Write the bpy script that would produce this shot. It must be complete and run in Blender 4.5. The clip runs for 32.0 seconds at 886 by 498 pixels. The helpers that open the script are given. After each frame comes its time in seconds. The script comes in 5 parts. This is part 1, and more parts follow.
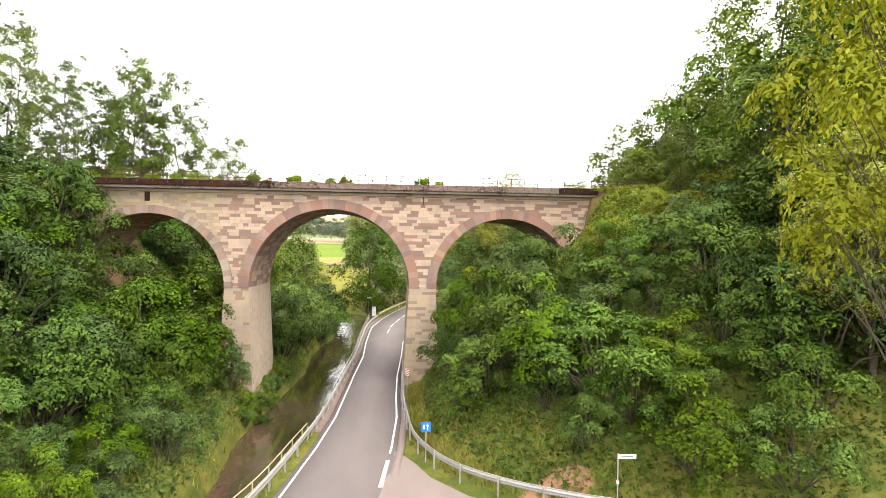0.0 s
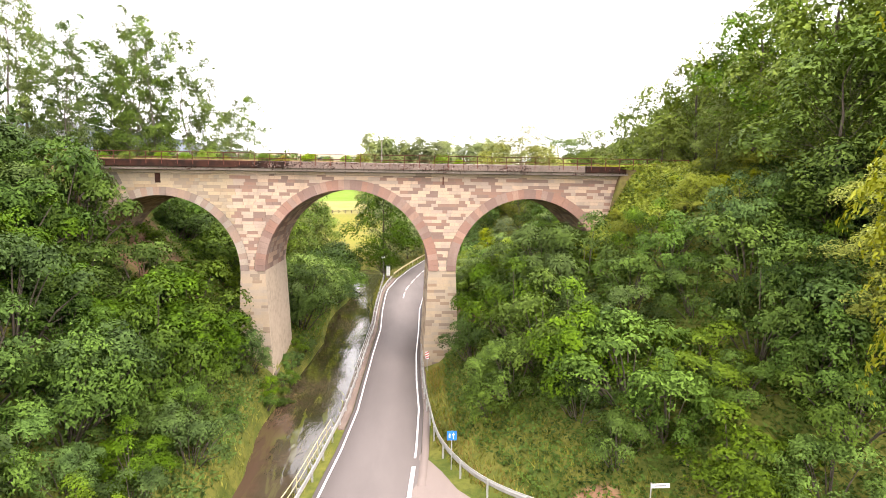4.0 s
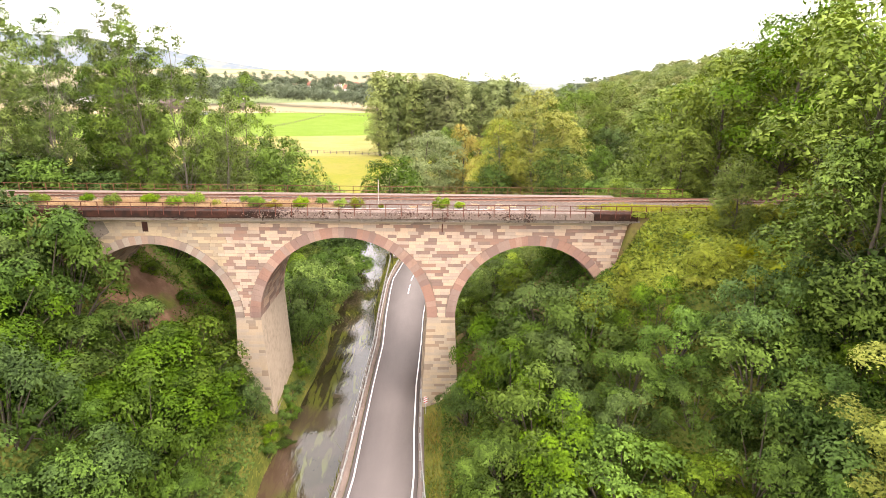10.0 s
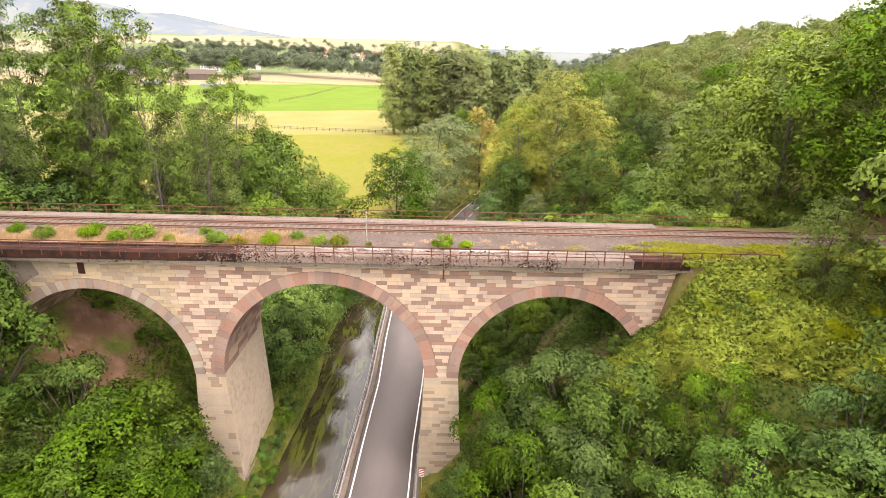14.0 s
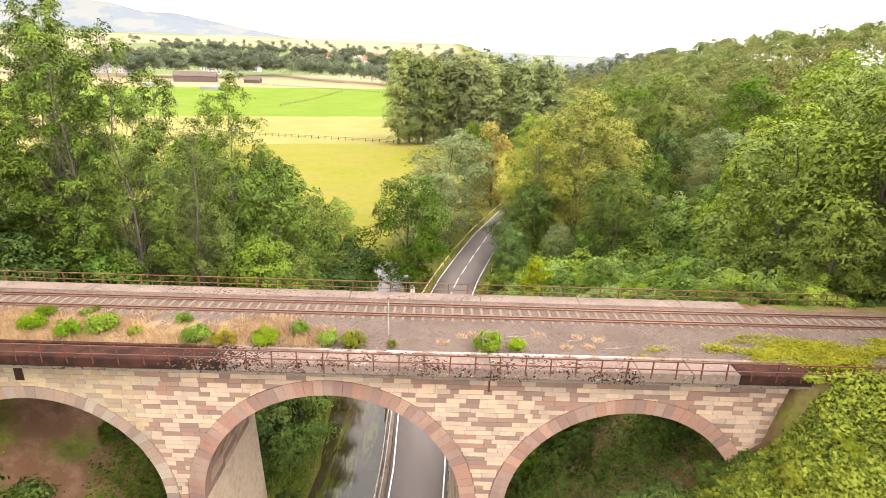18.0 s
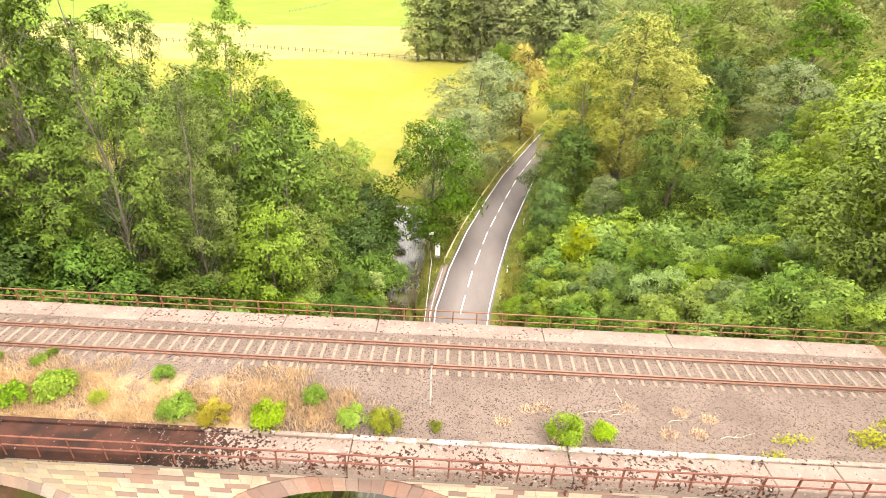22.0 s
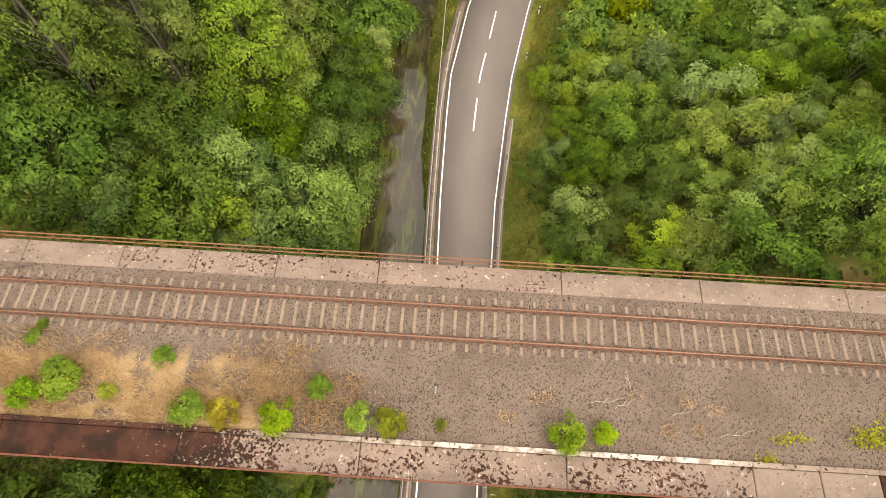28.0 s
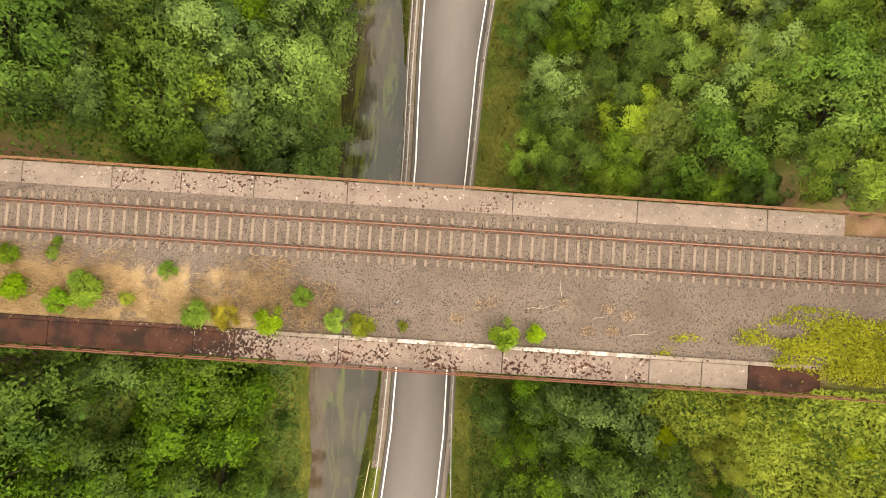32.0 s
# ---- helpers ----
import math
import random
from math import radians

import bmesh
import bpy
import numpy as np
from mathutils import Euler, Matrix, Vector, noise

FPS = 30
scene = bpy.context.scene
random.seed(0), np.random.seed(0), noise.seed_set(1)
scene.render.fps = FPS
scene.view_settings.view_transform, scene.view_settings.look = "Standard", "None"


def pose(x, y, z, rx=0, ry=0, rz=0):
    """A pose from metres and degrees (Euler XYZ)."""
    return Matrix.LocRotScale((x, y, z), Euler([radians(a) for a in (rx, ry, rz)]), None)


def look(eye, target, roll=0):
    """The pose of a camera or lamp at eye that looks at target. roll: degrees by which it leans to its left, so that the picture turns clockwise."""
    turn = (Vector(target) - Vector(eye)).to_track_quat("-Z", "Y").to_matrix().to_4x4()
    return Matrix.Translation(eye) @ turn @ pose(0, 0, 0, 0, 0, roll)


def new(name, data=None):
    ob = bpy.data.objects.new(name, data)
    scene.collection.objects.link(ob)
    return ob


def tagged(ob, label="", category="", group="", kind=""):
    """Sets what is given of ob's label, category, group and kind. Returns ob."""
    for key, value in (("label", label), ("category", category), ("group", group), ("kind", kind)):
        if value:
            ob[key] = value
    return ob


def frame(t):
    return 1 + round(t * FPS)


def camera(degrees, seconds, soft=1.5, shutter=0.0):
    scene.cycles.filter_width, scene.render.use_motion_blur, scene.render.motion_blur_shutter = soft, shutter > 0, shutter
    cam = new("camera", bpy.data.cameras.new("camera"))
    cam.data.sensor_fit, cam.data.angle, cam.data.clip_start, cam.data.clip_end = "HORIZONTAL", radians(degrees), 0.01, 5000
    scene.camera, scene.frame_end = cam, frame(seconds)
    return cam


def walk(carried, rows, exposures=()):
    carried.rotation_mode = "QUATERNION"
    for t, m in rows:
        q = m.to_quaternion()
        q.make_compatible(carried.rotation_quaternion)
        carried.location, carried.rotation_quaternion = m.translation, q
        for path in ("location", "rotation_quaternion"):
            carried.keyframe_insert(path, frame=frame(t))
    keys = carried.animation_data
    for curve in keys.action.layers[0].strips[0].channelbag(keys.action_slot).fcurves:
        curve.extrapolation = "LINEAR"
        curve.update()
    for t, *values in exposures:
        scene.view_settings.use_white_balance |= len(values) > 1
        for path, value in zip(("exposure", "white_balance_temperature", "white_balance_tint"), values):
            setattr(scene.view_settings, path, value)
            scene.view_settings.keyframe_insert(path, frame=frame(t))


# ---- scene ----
cam = camera(80.0, 32.0, soft=0.7)
ROWS = [
    (0, pose(3.015, -46.517, 12.320, 89.877, -0.776, -4.977)),
    (0.5, pose(2.880, -46.349, 12.579, 89.694, -0.911, -4.805)),
    (1, pose(2.689, -46.170, 12.854, 88.218, -0.834, -4.707)),
    (1.5, pose(2.531, -45.929, 13.070, 86.895, -0.857, -4.506)),
    (2, pose(2.356, -45.682, 13.337, 85.652, -0.757, -4.416)),
    (2.5, pose(2.273, -45.419, 13.841, 85.155, -0.718, -4.255)),
    (3, pose(2.191, -45.175, 14.447, 85.329, -0.799, -4.192)),
    (3.5, pose(2.129, -44.974, 15.178, 84.437, -0.785, -4.120)),
    (5.5, pose(2.494, -44.692, 18.815, 79.877, -0.750, -3.368)),
    (6, pose(2.439, -44.631, 19.575, 79.024, -0.764, -3.355)),
    (6.5, pose(2.526, -44.507, 20.409, 78.054, -0.983, -3.153)),
    (7, pose(2.644, -44.369, 21.284, 77.022, -0.903, -2.993)),
    (7.5, pose(2.774, -44.163, 22.193, 75.992, -0.763, -2.864)),
    (8, pose(2.865, -43.850, 23.062, 75.027, -0.824, -2.750)),
    (8.5, pose(2.963, -43.398, 23.882, 74.283, -0.728, -2.752)),
    (9, pose(3.089, -42.803, 24.673, 74.381, -0.744, -2.691)),
    (9.5, pose(3.310, -42.035, 25.485, 74.496, -0.773, -2.510)),
    (10, pose(3.568, -41.127, 26.247, 74.440, -0.941, -2.245)),
    (10.5, pose(3.876, -40.065, 26.965, 74.043, -0.989, -1.962)),
    (11, pose(4.166, -38.923, 27.562, 73.207, -1.006, -1.725)),
    (11.5, pose(4.373, -37.765, 27.983, 71.823, -1.161, -1.468)),
    (12, pose(4.498, -36.622, 28.251, 71.179, -1.191, -1.295)),
    (12.5, pose(4.587, -35.467, 28.416, 71.364, -1.358, -1.073)),
    (13, pose(4.641, -34.284, 28.533, 71.480, -1.303, -0.906)),
    (13.5, pose(4.805, -33.000, 28.794, 71.351, -1.246, -0.567)),
    (14, pose(4.893, -31.689, 29.021, 71.308, -1.270, -0.173)),
    (14.5, pose(4.931, -30.347, 29.275, 71.108, -1.118, 0.125)),
    (17, pose(3.229, -24.665, 30.701, 71.284, -1.773, -0.070)),
    (18.5, pose(2.235, -21.492, 31.625, 71.528, -1.914, 0.075)),
    (19, pose(2.001, -20.309, 31.972, 71.497, -2.288, 0.558)),
    (19.5, pose(1.620, -19.298, 32.145, 71.947, -2.401, 0.522)),
    (20, pose(1.316, -18.157, 32.350, 71.488, -2.607, 0.806)),
    (20.5, pose(1.038, -17.005, 32.563, 70.943, -2.594, 0.959)),
    (21, pose(0.797, -15.777, 32.809, 70.230, -2.525, 1.258)),
    (21.5, pose(0.598, -14.496, 33.131, 67.802, -2.381, 1.516)),
    (22, pose(0.403, -13.183, 33.498, 62.153, -2.318, 1.830)),
    (22.5, pose(0.229, -11.879, 33.862, 55.299, -2.004, 2.146)),
    (23, pose(0.045, -10.567, 34.298, 48.311, -1.729, 2.382)),
    (23.5, pose(-0.081, -9.456, 34.620, 42.063, -1.332, 2.696)),
    (24, pose(-0.187, -8.366, 35.072, 35.628, -1.048, 2.840)),
    (24.5, pose(-0.278, -7.318, 35.591, 29.256, -0.912, 2.837)),
    (25, pose(-0.367, -6.275, 36.185, 26.703, -0.931, 2.838)),
    (25.5, pose(-0.420, -5.253, 36.818, 26.730, -0.870, 2.834)),
    (26, pose(-0.447, -4.290, 37.501, 26.803, -0.844, 2.863)),
    (26.5, pose(-0.374, -3.297, 38.067, 26.924, -0.801, 3.010)),
    (28.5, pose(0.377, 0.343, 40.489, 20.393, -0.866, 3.430)),
    (29, pose(0.579, 1.179, 41.095, 14.356, -0.830, 3.375)),
    (29.5, pose(0.803, 1.921, 41.705, 8.469, -0.754, 3.480)),
    (30, pose(1.050, 2.637, 42.338, 2.536, -0.638, 3.517)),
    (30.5, pose(1.310, 3.299, 42.957, 1.035, -0.492, 3.548)),
    (31, pose(1.531, 3.883, 43.442, 1.321, -0.437, 3.555)),
    (31.5, pose(1.699, 4.381, 43.719, 1.711, -0.494, 3.615)),
    (32, pose(1.796, 4.794, 43.850, 1.717, -0.560, 3.721)),
]
walk(cam, ROWS, [(0, 0.57, 6550, 15), (3, 0.80, 6550, 18), (9, 0.84, 6700, 20), (12, 0.67, 6750, 20), (17, 0.58, 6800, 19), (19, 0.82, 6900, 17), (21, 1.08, 7000, 15), (22, 1.13, 7000, 15), (24, 0.16, 7500, 13), (26, 0.08, 7600, 14), (29, 0.28, 7600, 11), (32, 0.31, 7600, 9)])

import functools

DECK = 17.80          # top of the ballast
WALL_F, WALL_B = 0.42, 8.25
SLAB_F = -0.34        # front edge of the deck slabs
SPRING = 8.65

# ---- the light ----
world = bpy.data.worlds.new("world")
scene.world = world
world.use_nodes = True
wn, wl = world.node_tree.nodes, world.node_tree.links
sky = wn.new("ShaderNodeTexSky")
sky.sky_type = "NISHITA"
sky.sun_disc = False
sky.sun_elevation, sky.sun_rotation = radians(51), radians(131)
sky.air_density, sky.dust_density = 1.0, 4.0
cloud = wn.new("ShaderNodeMix")
cloud.data_type = "RGBA"
cloud.inputs[0].default_value = 0.90
cloud.inputs[7].default_value = (28.0, 27.9, 27.5, 1)
bg = wn["Background"]
bg.inputs["Strength"].default_value = 0.10
wl.new(sky.outputs["Color"], cloud.inputs[6])
wl.new(cloud.outputs[2], bg.inputs["Color"])

sun_data = bpy.data.lights.new("sun", "SUN")
sun_data.energy, sun_data.angle, sun_data.color = 2.4, radians(30), (1.0, 0.96, 0.88)
sun = new("sun", sun_data)
sun.matrix_world = look((42, -36, 68), (0, 0, 0))


# ---- materials ----
class Mat:
    """A node material: colours, noise, ramps and relief in object or world space."""

    def __init__(self, name, rough=0.9, metal=0.0, spec=0.3):
        self.m = bpy.data.materials.new(name)
        self.m.use_nodes = True
        self.t = self.m.node_tree
        self.b = self.t.nodes["Principled BSDF"]
        self.b.inputs["Roughness"].default_value = rough
        self.b.inputs["Metallic"].default_value = metal
        self.b.inputs["Specular IOR Level"].default_value = spec
        geo = self.t.nodes.new("ShaderNodeNewGeometry")
        self.pos, self.island, self.normal = geo.outputs["Position"], geo.outputs["Random Per Island"], geo.outputs["Normal"]
        self.rand = self.t.nodes.new("ShaderNodeObjectInfo").outputs["Random"]

    def put(self, a, b):
        if isinstance(a, (int, float)):
            b.default_value = a
        elif isinstance(a, tuple):
            b.default_value = (*a, 1) if len(b.default_value) == 4 else a
        else:
            self.t.links.new(a, b)

    def math(self, op, a, b=0.0, c=0.0, clamp=False):
        n = self.t.nodes.new("ShaderNodeMath")
        n.operation, n.use_clamp = op, clamp
        for v, s in zip((a, b, c), n.inputs):
            self.put(v, s)
        return n.outputs[0]

    def axis(self, i):
        n = self.t.nodes.new("ShaderNodeSeparateXYZ")
        self.put(self.pos, n.inputs[0])
        return n.outputs[i]

    def stretch(self, x, y, z):
        n = self.t.nodes.new("ShaderNodeVectorMath")
        n.operation = "MULTIPLY"
        self.put(self.pos, n.inputs[0])
        n.inputs[1].default_value = (x, y, z)
        return n.outputs[0]

    def noise(self, scale, detail=3, rough=0.6, vec=None, dist=0.0):
        n = self.t.nodes.new("ShaderNodeTexNoise")
        self.put(vec or self.pos, n.inputs["Vector"])
        n.inputs["Scale"].default_value, n.inputs["Detail"].default_value = scale, detail
        n.inputs["Roughness"].default_value, n.inputs["Distortion"].default_value = rough, dist
        return n.outputs["Fac"]

    def cells(self, scale, vec=None, out="Color"):
        n = self.t.nodes.new("ShaderNodeTexVoronoi")
        self.put(vec or self.pos, n.inputs["Vector"])
        n.inputs["Scale"].default_value = scale
        return n.outputs[out]

    def ramp(self, f, lo, hi, a=0.0, b=1.0):
        n = self.t.nodes.new("ShaderNodeMapRange")
        n.interpolation_type = "SMOOTHSTEP"
        self.put(f, n.inputs["Value"])
        for k, v in (("From Min", lo), ("From Max", hi), ("To Min", a), ("To Max", b)):
            n.inputs[k].default_value = v
        return n.outputs[0]

    def mix(self, f, a, b, kind="MIX"):
        n = self.t.nodes.new("ShaderNodeMix")
        n.data_type, n.blend_type = "RGBA", kind
        self.put(f, n.inputs[0]), self.put(a, n.inputs[6]), self.put(b, n.inputs[7])
        return n.outputs[2]

    def shift(self, col, hue=0.5, sat=1.0, val=1.0):
        n = self.t.nodes.new("ShaderNodeHueSaturation")
        self.put(hue, n.inputs["Hue"]), self.put(sat, n.inputs["Saturation"])
        self.put(val, n.inputs["Value"]), self.put(col, n.inputs["Color"])
        return n.outputs[0]

    def col(self, c):
        self.put(c, self.b.inputs["Base Color"])
        return self

    def rough(self, f):
        self.put(f, self.b.inputs["Roughness"])
        return self

    def bump(self, h, strength=0.5, dist=0.02):
        n = self.t.nodes.new("ShaderNodeBump")
        n.inputs["Strength"].default_value, n.inputs["Distance"].default_value = strength, dist
        self.put(h, n.inputs["Height"])
        self.put(n.outputs[0], self.b.inputs["Normal"])
        return self


def plain(name, c, rough=0.6, metal=0.0, vary=0.15, scale=6.0, relief=0.1):
    """A painted or metal surface with faint grain and dirt."""
    m = Mat(name, rough, metal)
    n = m.noise(scale, 4)
    dirt = m.noise(scale * 0.17, 3)
    f = m.math("MULTIPLY", m.ramp(n, 0.3, 0.75), m.ramp(dirt, 0.3, 0.7, 0.4, 1.0))
    m.col(m.mix(f, c, tuple(v * (1 - 2.2 * vary) for v in c)))
    return m.bump(n, relief, 0.01).m


def stone(name, light, dark, share, tint=0.16):
    """Squared stone: each block keeps its own tone; grain, stains and a rough face."""
    m = Mat(name, 0.92, spec=0.2)
    r = m.math("FRACT", m.math("ADD", m.rand, m.island))
    r2 = m.math("FRACT", m.math("MULTIPLY", r, 37.7))
    base = m.mix(m.math("LESS_THAN", r, share), light, dark)
    base = m.shift(base, 0.5, m.ramp(r2, 0, 1, 0.85, 1.12), m.ramp(r2, 0, 1, 1 - tint, 1 + tint))
    stain = m.noise(0.55, 5, 0.65, m.stretch(1, 1, 0.35))
    base = m.mix(m.ramp(stain, 0.5, 0.78, 0, 0.5), base, tuple(v * 0.55 for v in light))
    fine = m.noise(9, 5, 0.7)
    base = m.mix(m.ramp(fine, 0.35, 0.7, 0, 0.28), base, tuple(v * 0.6 for v in light))
    return m.col(base).bump(m.noise(14, 5, 0.7), 0.45, 0.03).m


STONE = stone("patterned_sandstone", (0.455, 0.340, 0.250), (0.245, 0.152, 0.118), 0.36)
STONE_Y = stone("yellow_sandstone", (0.385, 0.300, 0.200), (0.310, 0.232, 0.158), 0.3)
STONE_PIER = stone("pier_sandstone", (0.390, 0.308, 0.222), (0.262, 0.196, 0.140), 0.10, 0.07)
STONE_PIER_B = stone("banded_pier_sandstone", (0.390, 0.308, 0.215), (0.262, 0.190, 0.134), 0.30, 0.1)
RING = stone("red_sandstone", (0.268, 0.163, 0.126), (0.325, 0.215, 0.165), 0.3)
RING_PALE = stone("weathered_sandstone", (0.277, 0.200, 0.155), (0.323, 0.271, 0.219), 0.45)
MORTAR = plain("mortar", (0.258, 0.213, 0.161), 0.95, vary=0.2, scale=4)


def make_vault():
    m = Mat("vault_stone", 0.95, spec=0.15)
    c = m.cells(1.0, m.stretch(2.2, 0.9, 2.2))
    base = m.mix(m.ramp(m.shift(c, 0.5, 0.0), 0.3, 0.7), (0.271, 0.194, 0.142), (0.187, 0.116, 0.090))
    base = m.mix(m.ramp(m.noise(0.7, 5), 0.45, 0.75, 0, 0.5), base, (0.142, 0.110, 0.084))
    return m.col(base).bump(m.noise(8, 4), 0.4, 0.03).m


VAULT = make_vault()


def make_concrete(name, c, bare=0.0, moss=False, white=False):
    """Weathered concrete: small dark lichen spots, pale crusts, moss towards the shaded end."""
    m = Mat(name, 0.95, spec=0.15)
    x = m.axis(0)
    base = m.mix(m.ramp(m.noise(0.5, 4), 0.35, 0.7), c, tuple(v * 0.72 for v in c))
    base = m.mix(m.ramp(m.noise(22, 3), 0.45, 0.7, 0, 0.35), base, tuple(min(1, v * 1.45) for v in c))
    base = m.mix(m.ramp(m.noise(2.2, 5, 0.7), 0.5, 0.7, 0, 0.5), base, tuple(v * 0.6 for v in c))
    if white:
        run = m.math("MULTIPLY", m.ramp(x, -5, 0), m.ramp(x, 14, 10))
        f = m.math("MULTIPLY", run, m.ramp(m.noise(1.7, 5, 0.7), 0.40, 0.56))
        base = m.mix(f, base, (0.40, 0.355, 0.32))
    grain = m.noise(6.5, 7, 0.66)
    level = m.math("ADD", m.ramp(m.noise(0.8, 3), 0.35, 0.65, 0.055, -0.045), 0.555 + bare)
    if moss:
        wander = m.math("ADD", x, m.math("MULTIPLY", m.noise(0.7, 4), 7.0))
        level = m.math("SUBTRACT", level, m.ramp(wander, -1.0, -9.0, 0.0, 0.26))
    spots = m.ramp(m.math("SUBTRACT", grain, level), -0.006, 0.012)
    base = m.mix(spots, base, m.mix(m.ramp(m.noise(1.1, 4), 0.35, 0.65), (0.020, 0.011, 0.008), (0.050, 0.020, 0.013)))
    crust = m.ramp(m.noise(5.2, 4, 0.7, m.stretch(1, 1, 1.7)), 0.635, 0.655, 0, 0.7)
    if moss:
        crust = m.math("MULTIPLY", crust, m.ramp(x, -12.5, -9.5))
    elif bare < -0.1:
        crust = m.math("MULTIPLY", crust, 0.15)
    base = m.mix(crust, base, (0.44, 0.37, 0.32))
    return m.col(base).bump(m.noise(16, 5, 0.7), 0.5, 0.03).m


SLAB = make_concrete("lichen_concrete", (0.190, 0.140, 0.115), 0.0, True)
SLAB_CLEAN = make_concrete("bare_concrete", (0.190, 0.144, 0.118), 0.085)
SLAB_SPOTTED = make_concrete("spotted_concrete", (0.190, 0.142, 0.117), 0.036)
SLAB_MOSS = make_concrete("mossy_concrete", (0.045, 0.019, 0.013), -0.2)
KERB = make_concrete("pale_concrete", (0.20, 0.155, 0.125), 0.05, True, True)
FACE = make_concrete("grey_concrete", (0.194, 0.161, 0.129), 0.04)


def make_ballast():
    m = Mat("ballast", 0.95, spec=0.2)
    v = m.cells(21)
    g = m.shift(v, 0.5, 0.0)
    base = m.mix(m.ramp(g, 0.25, 0.85), (0.026, 0.0195, 0.0155), (0.148, 0.111, 0.089))
    base = m.mix(m.ramp(m.noise(0.5, 4), 0.4, 0.7, 0, 0.5), base, (0.082, 0.058, 0.045))
    base = m.mix(m.ramp(m.noise(0.9, 4, 0.6, m.stretch(0.4, 1, 1)), 0.6, 0.75, 0, 0.5), base, (0.042, 0.032, 0.026))
    # dead grass litter between the stones on the disused side
    x, y = m.axis(0), m.axis(1)
    strip = m.math("MULTIPLY", m.ramp(y, 4.6, 3.4), m.ramp(x, -1.5, -9.0))
    litter = m.math("ADD", m.noise(0.8, 5, 0.65), m.math("MULTIPLY", strip, 0.30))
    base = m.mix(m.math("MULTIPLY", m.ramp(litter, 0.64, 0.80), m.math("MULTIPLY", strip, m.ramp(m.noise(14, 3), 0.3, 0.6, 0.5, 1.0))), base, (0.31, 0.210, 0.105))
    return m.col(base).bump(m.cells(21, None, "Distance"), 0.9, 0.04).m


BALLAST = make_ballast()
RUST = plain("rusty_steel", (0.148, 0.055, 0.035), 0.85, 0.2, 0.25, 9, 0.3)
RUST_PALE = plain("lichen_rust", (0.190, 0.090, 0.046), 0.9, 0.1, 0.25, 9, 0.3)
RAIL_HEAD = plain("worn_rail_steel", (0.195, 0.105, 0.072), 0.40, 0.5, 0.2, 5)
SLEEPER = plain("grey_weathered_wood", (0.200, 0.150, 0.112), 0.95, 0.0, 0.2, 7, 0.4)


def make_asphalt(name, c):
    m = Mat(name, 0.88, spec=0.3)
    big = m.noise(0.35, 4, 0.6, m.stretch(1, 0.25, 1))
    base = m.mix(m.ramp(big, 0.3, 0.7), c, tuple(v * 0.8 for v in c))
    base = m.mix(m.ramp(m.noise(40, 2), 0.4, 0.7, 0, 0.3), base, tuple(v * 1.5 for v in c))
    return m.col(base).bump(m.noise(60, 2), 0.3, 0.01).m


ASPHALT = make_asphalt("asphalt", (0.150, 0.128, 0.118))
ASPHALT_OLD = make_asphalt("old_asphalt", (0.20, 0.160, 0.138))
PAINT = plain("white_road_paint", (0.80, 0.78, 0.74), 0.7, 0, 0.12, 12)
GALV = plain("galvanised_steel", (0.42, 0.41, 0.385), 0.5, 0.4, 0.12, 5)
GALV_Y = plain("lichen_covered_steel", (0.52, 0.45, 0.26), 0.8, 0.1, 0.2, 5)
WHITE = plain("white_plastic", (0.80, 0.80, 0.78), 0.5)
BLACK = plain("black_plastic", (0.03, 0.03, 0.03), 0.5)
BLUE = plain("blue_sign_face", (0.02, 0.18, 0.62), 0.4)
RED = plain("red_sign_face", (0.55, 0.05, 0.04), 0.5)
GREY = plain("grey_paint", (0.226, 0.232, 0.232), 0.6)


def make_water():
    m = Mat("river_water", 0.05, spec=0.5)
    m.b.inputs["IOR"].default_value = 1.48
    streak = m.noise(0.9, 5, 0.65, m.stretch(1.5, 0.25, 1), 0.8)
    base = m.mix(m.ramp(streak, 0.50, 0.60), (0.030, 0.026, 0.011), (0.070, 0.078, 0.014))
    base = m.mix(m.ramp(m.noise(0.16, 3), 0.46, 0.60, 0, 0.6), base, (0.066, 0.048, 0.030))
    # a bar of red sand shows through along one bank
    bar = m.math("ADD", m.axis(0), m.math("MULTIPLY", m.noise(0.5, 4), 3.0))
    base = m.mix(m.math("MULTIPLY", m.ramp(bar, -4.9, -6.0, 0.0, 0.7), m.math("MULTIPLY", m.ramp(m.axis(1), 3, -2), m.ramp(m.axis(1), -19, -14))), base, (0.085, 0.050, 0.033))
    rip = m.noise(1.1, 3, 0.55, m.stretch(1.6, 0.55, 1), 0.5)
    m.rough(m.ramp(m.noise(0.3, 3), 0.4, 0.65, 0.03, 0.09))
    return m.col(base).bump(rip, 0.10, 0.30).m


WATER = make_water()


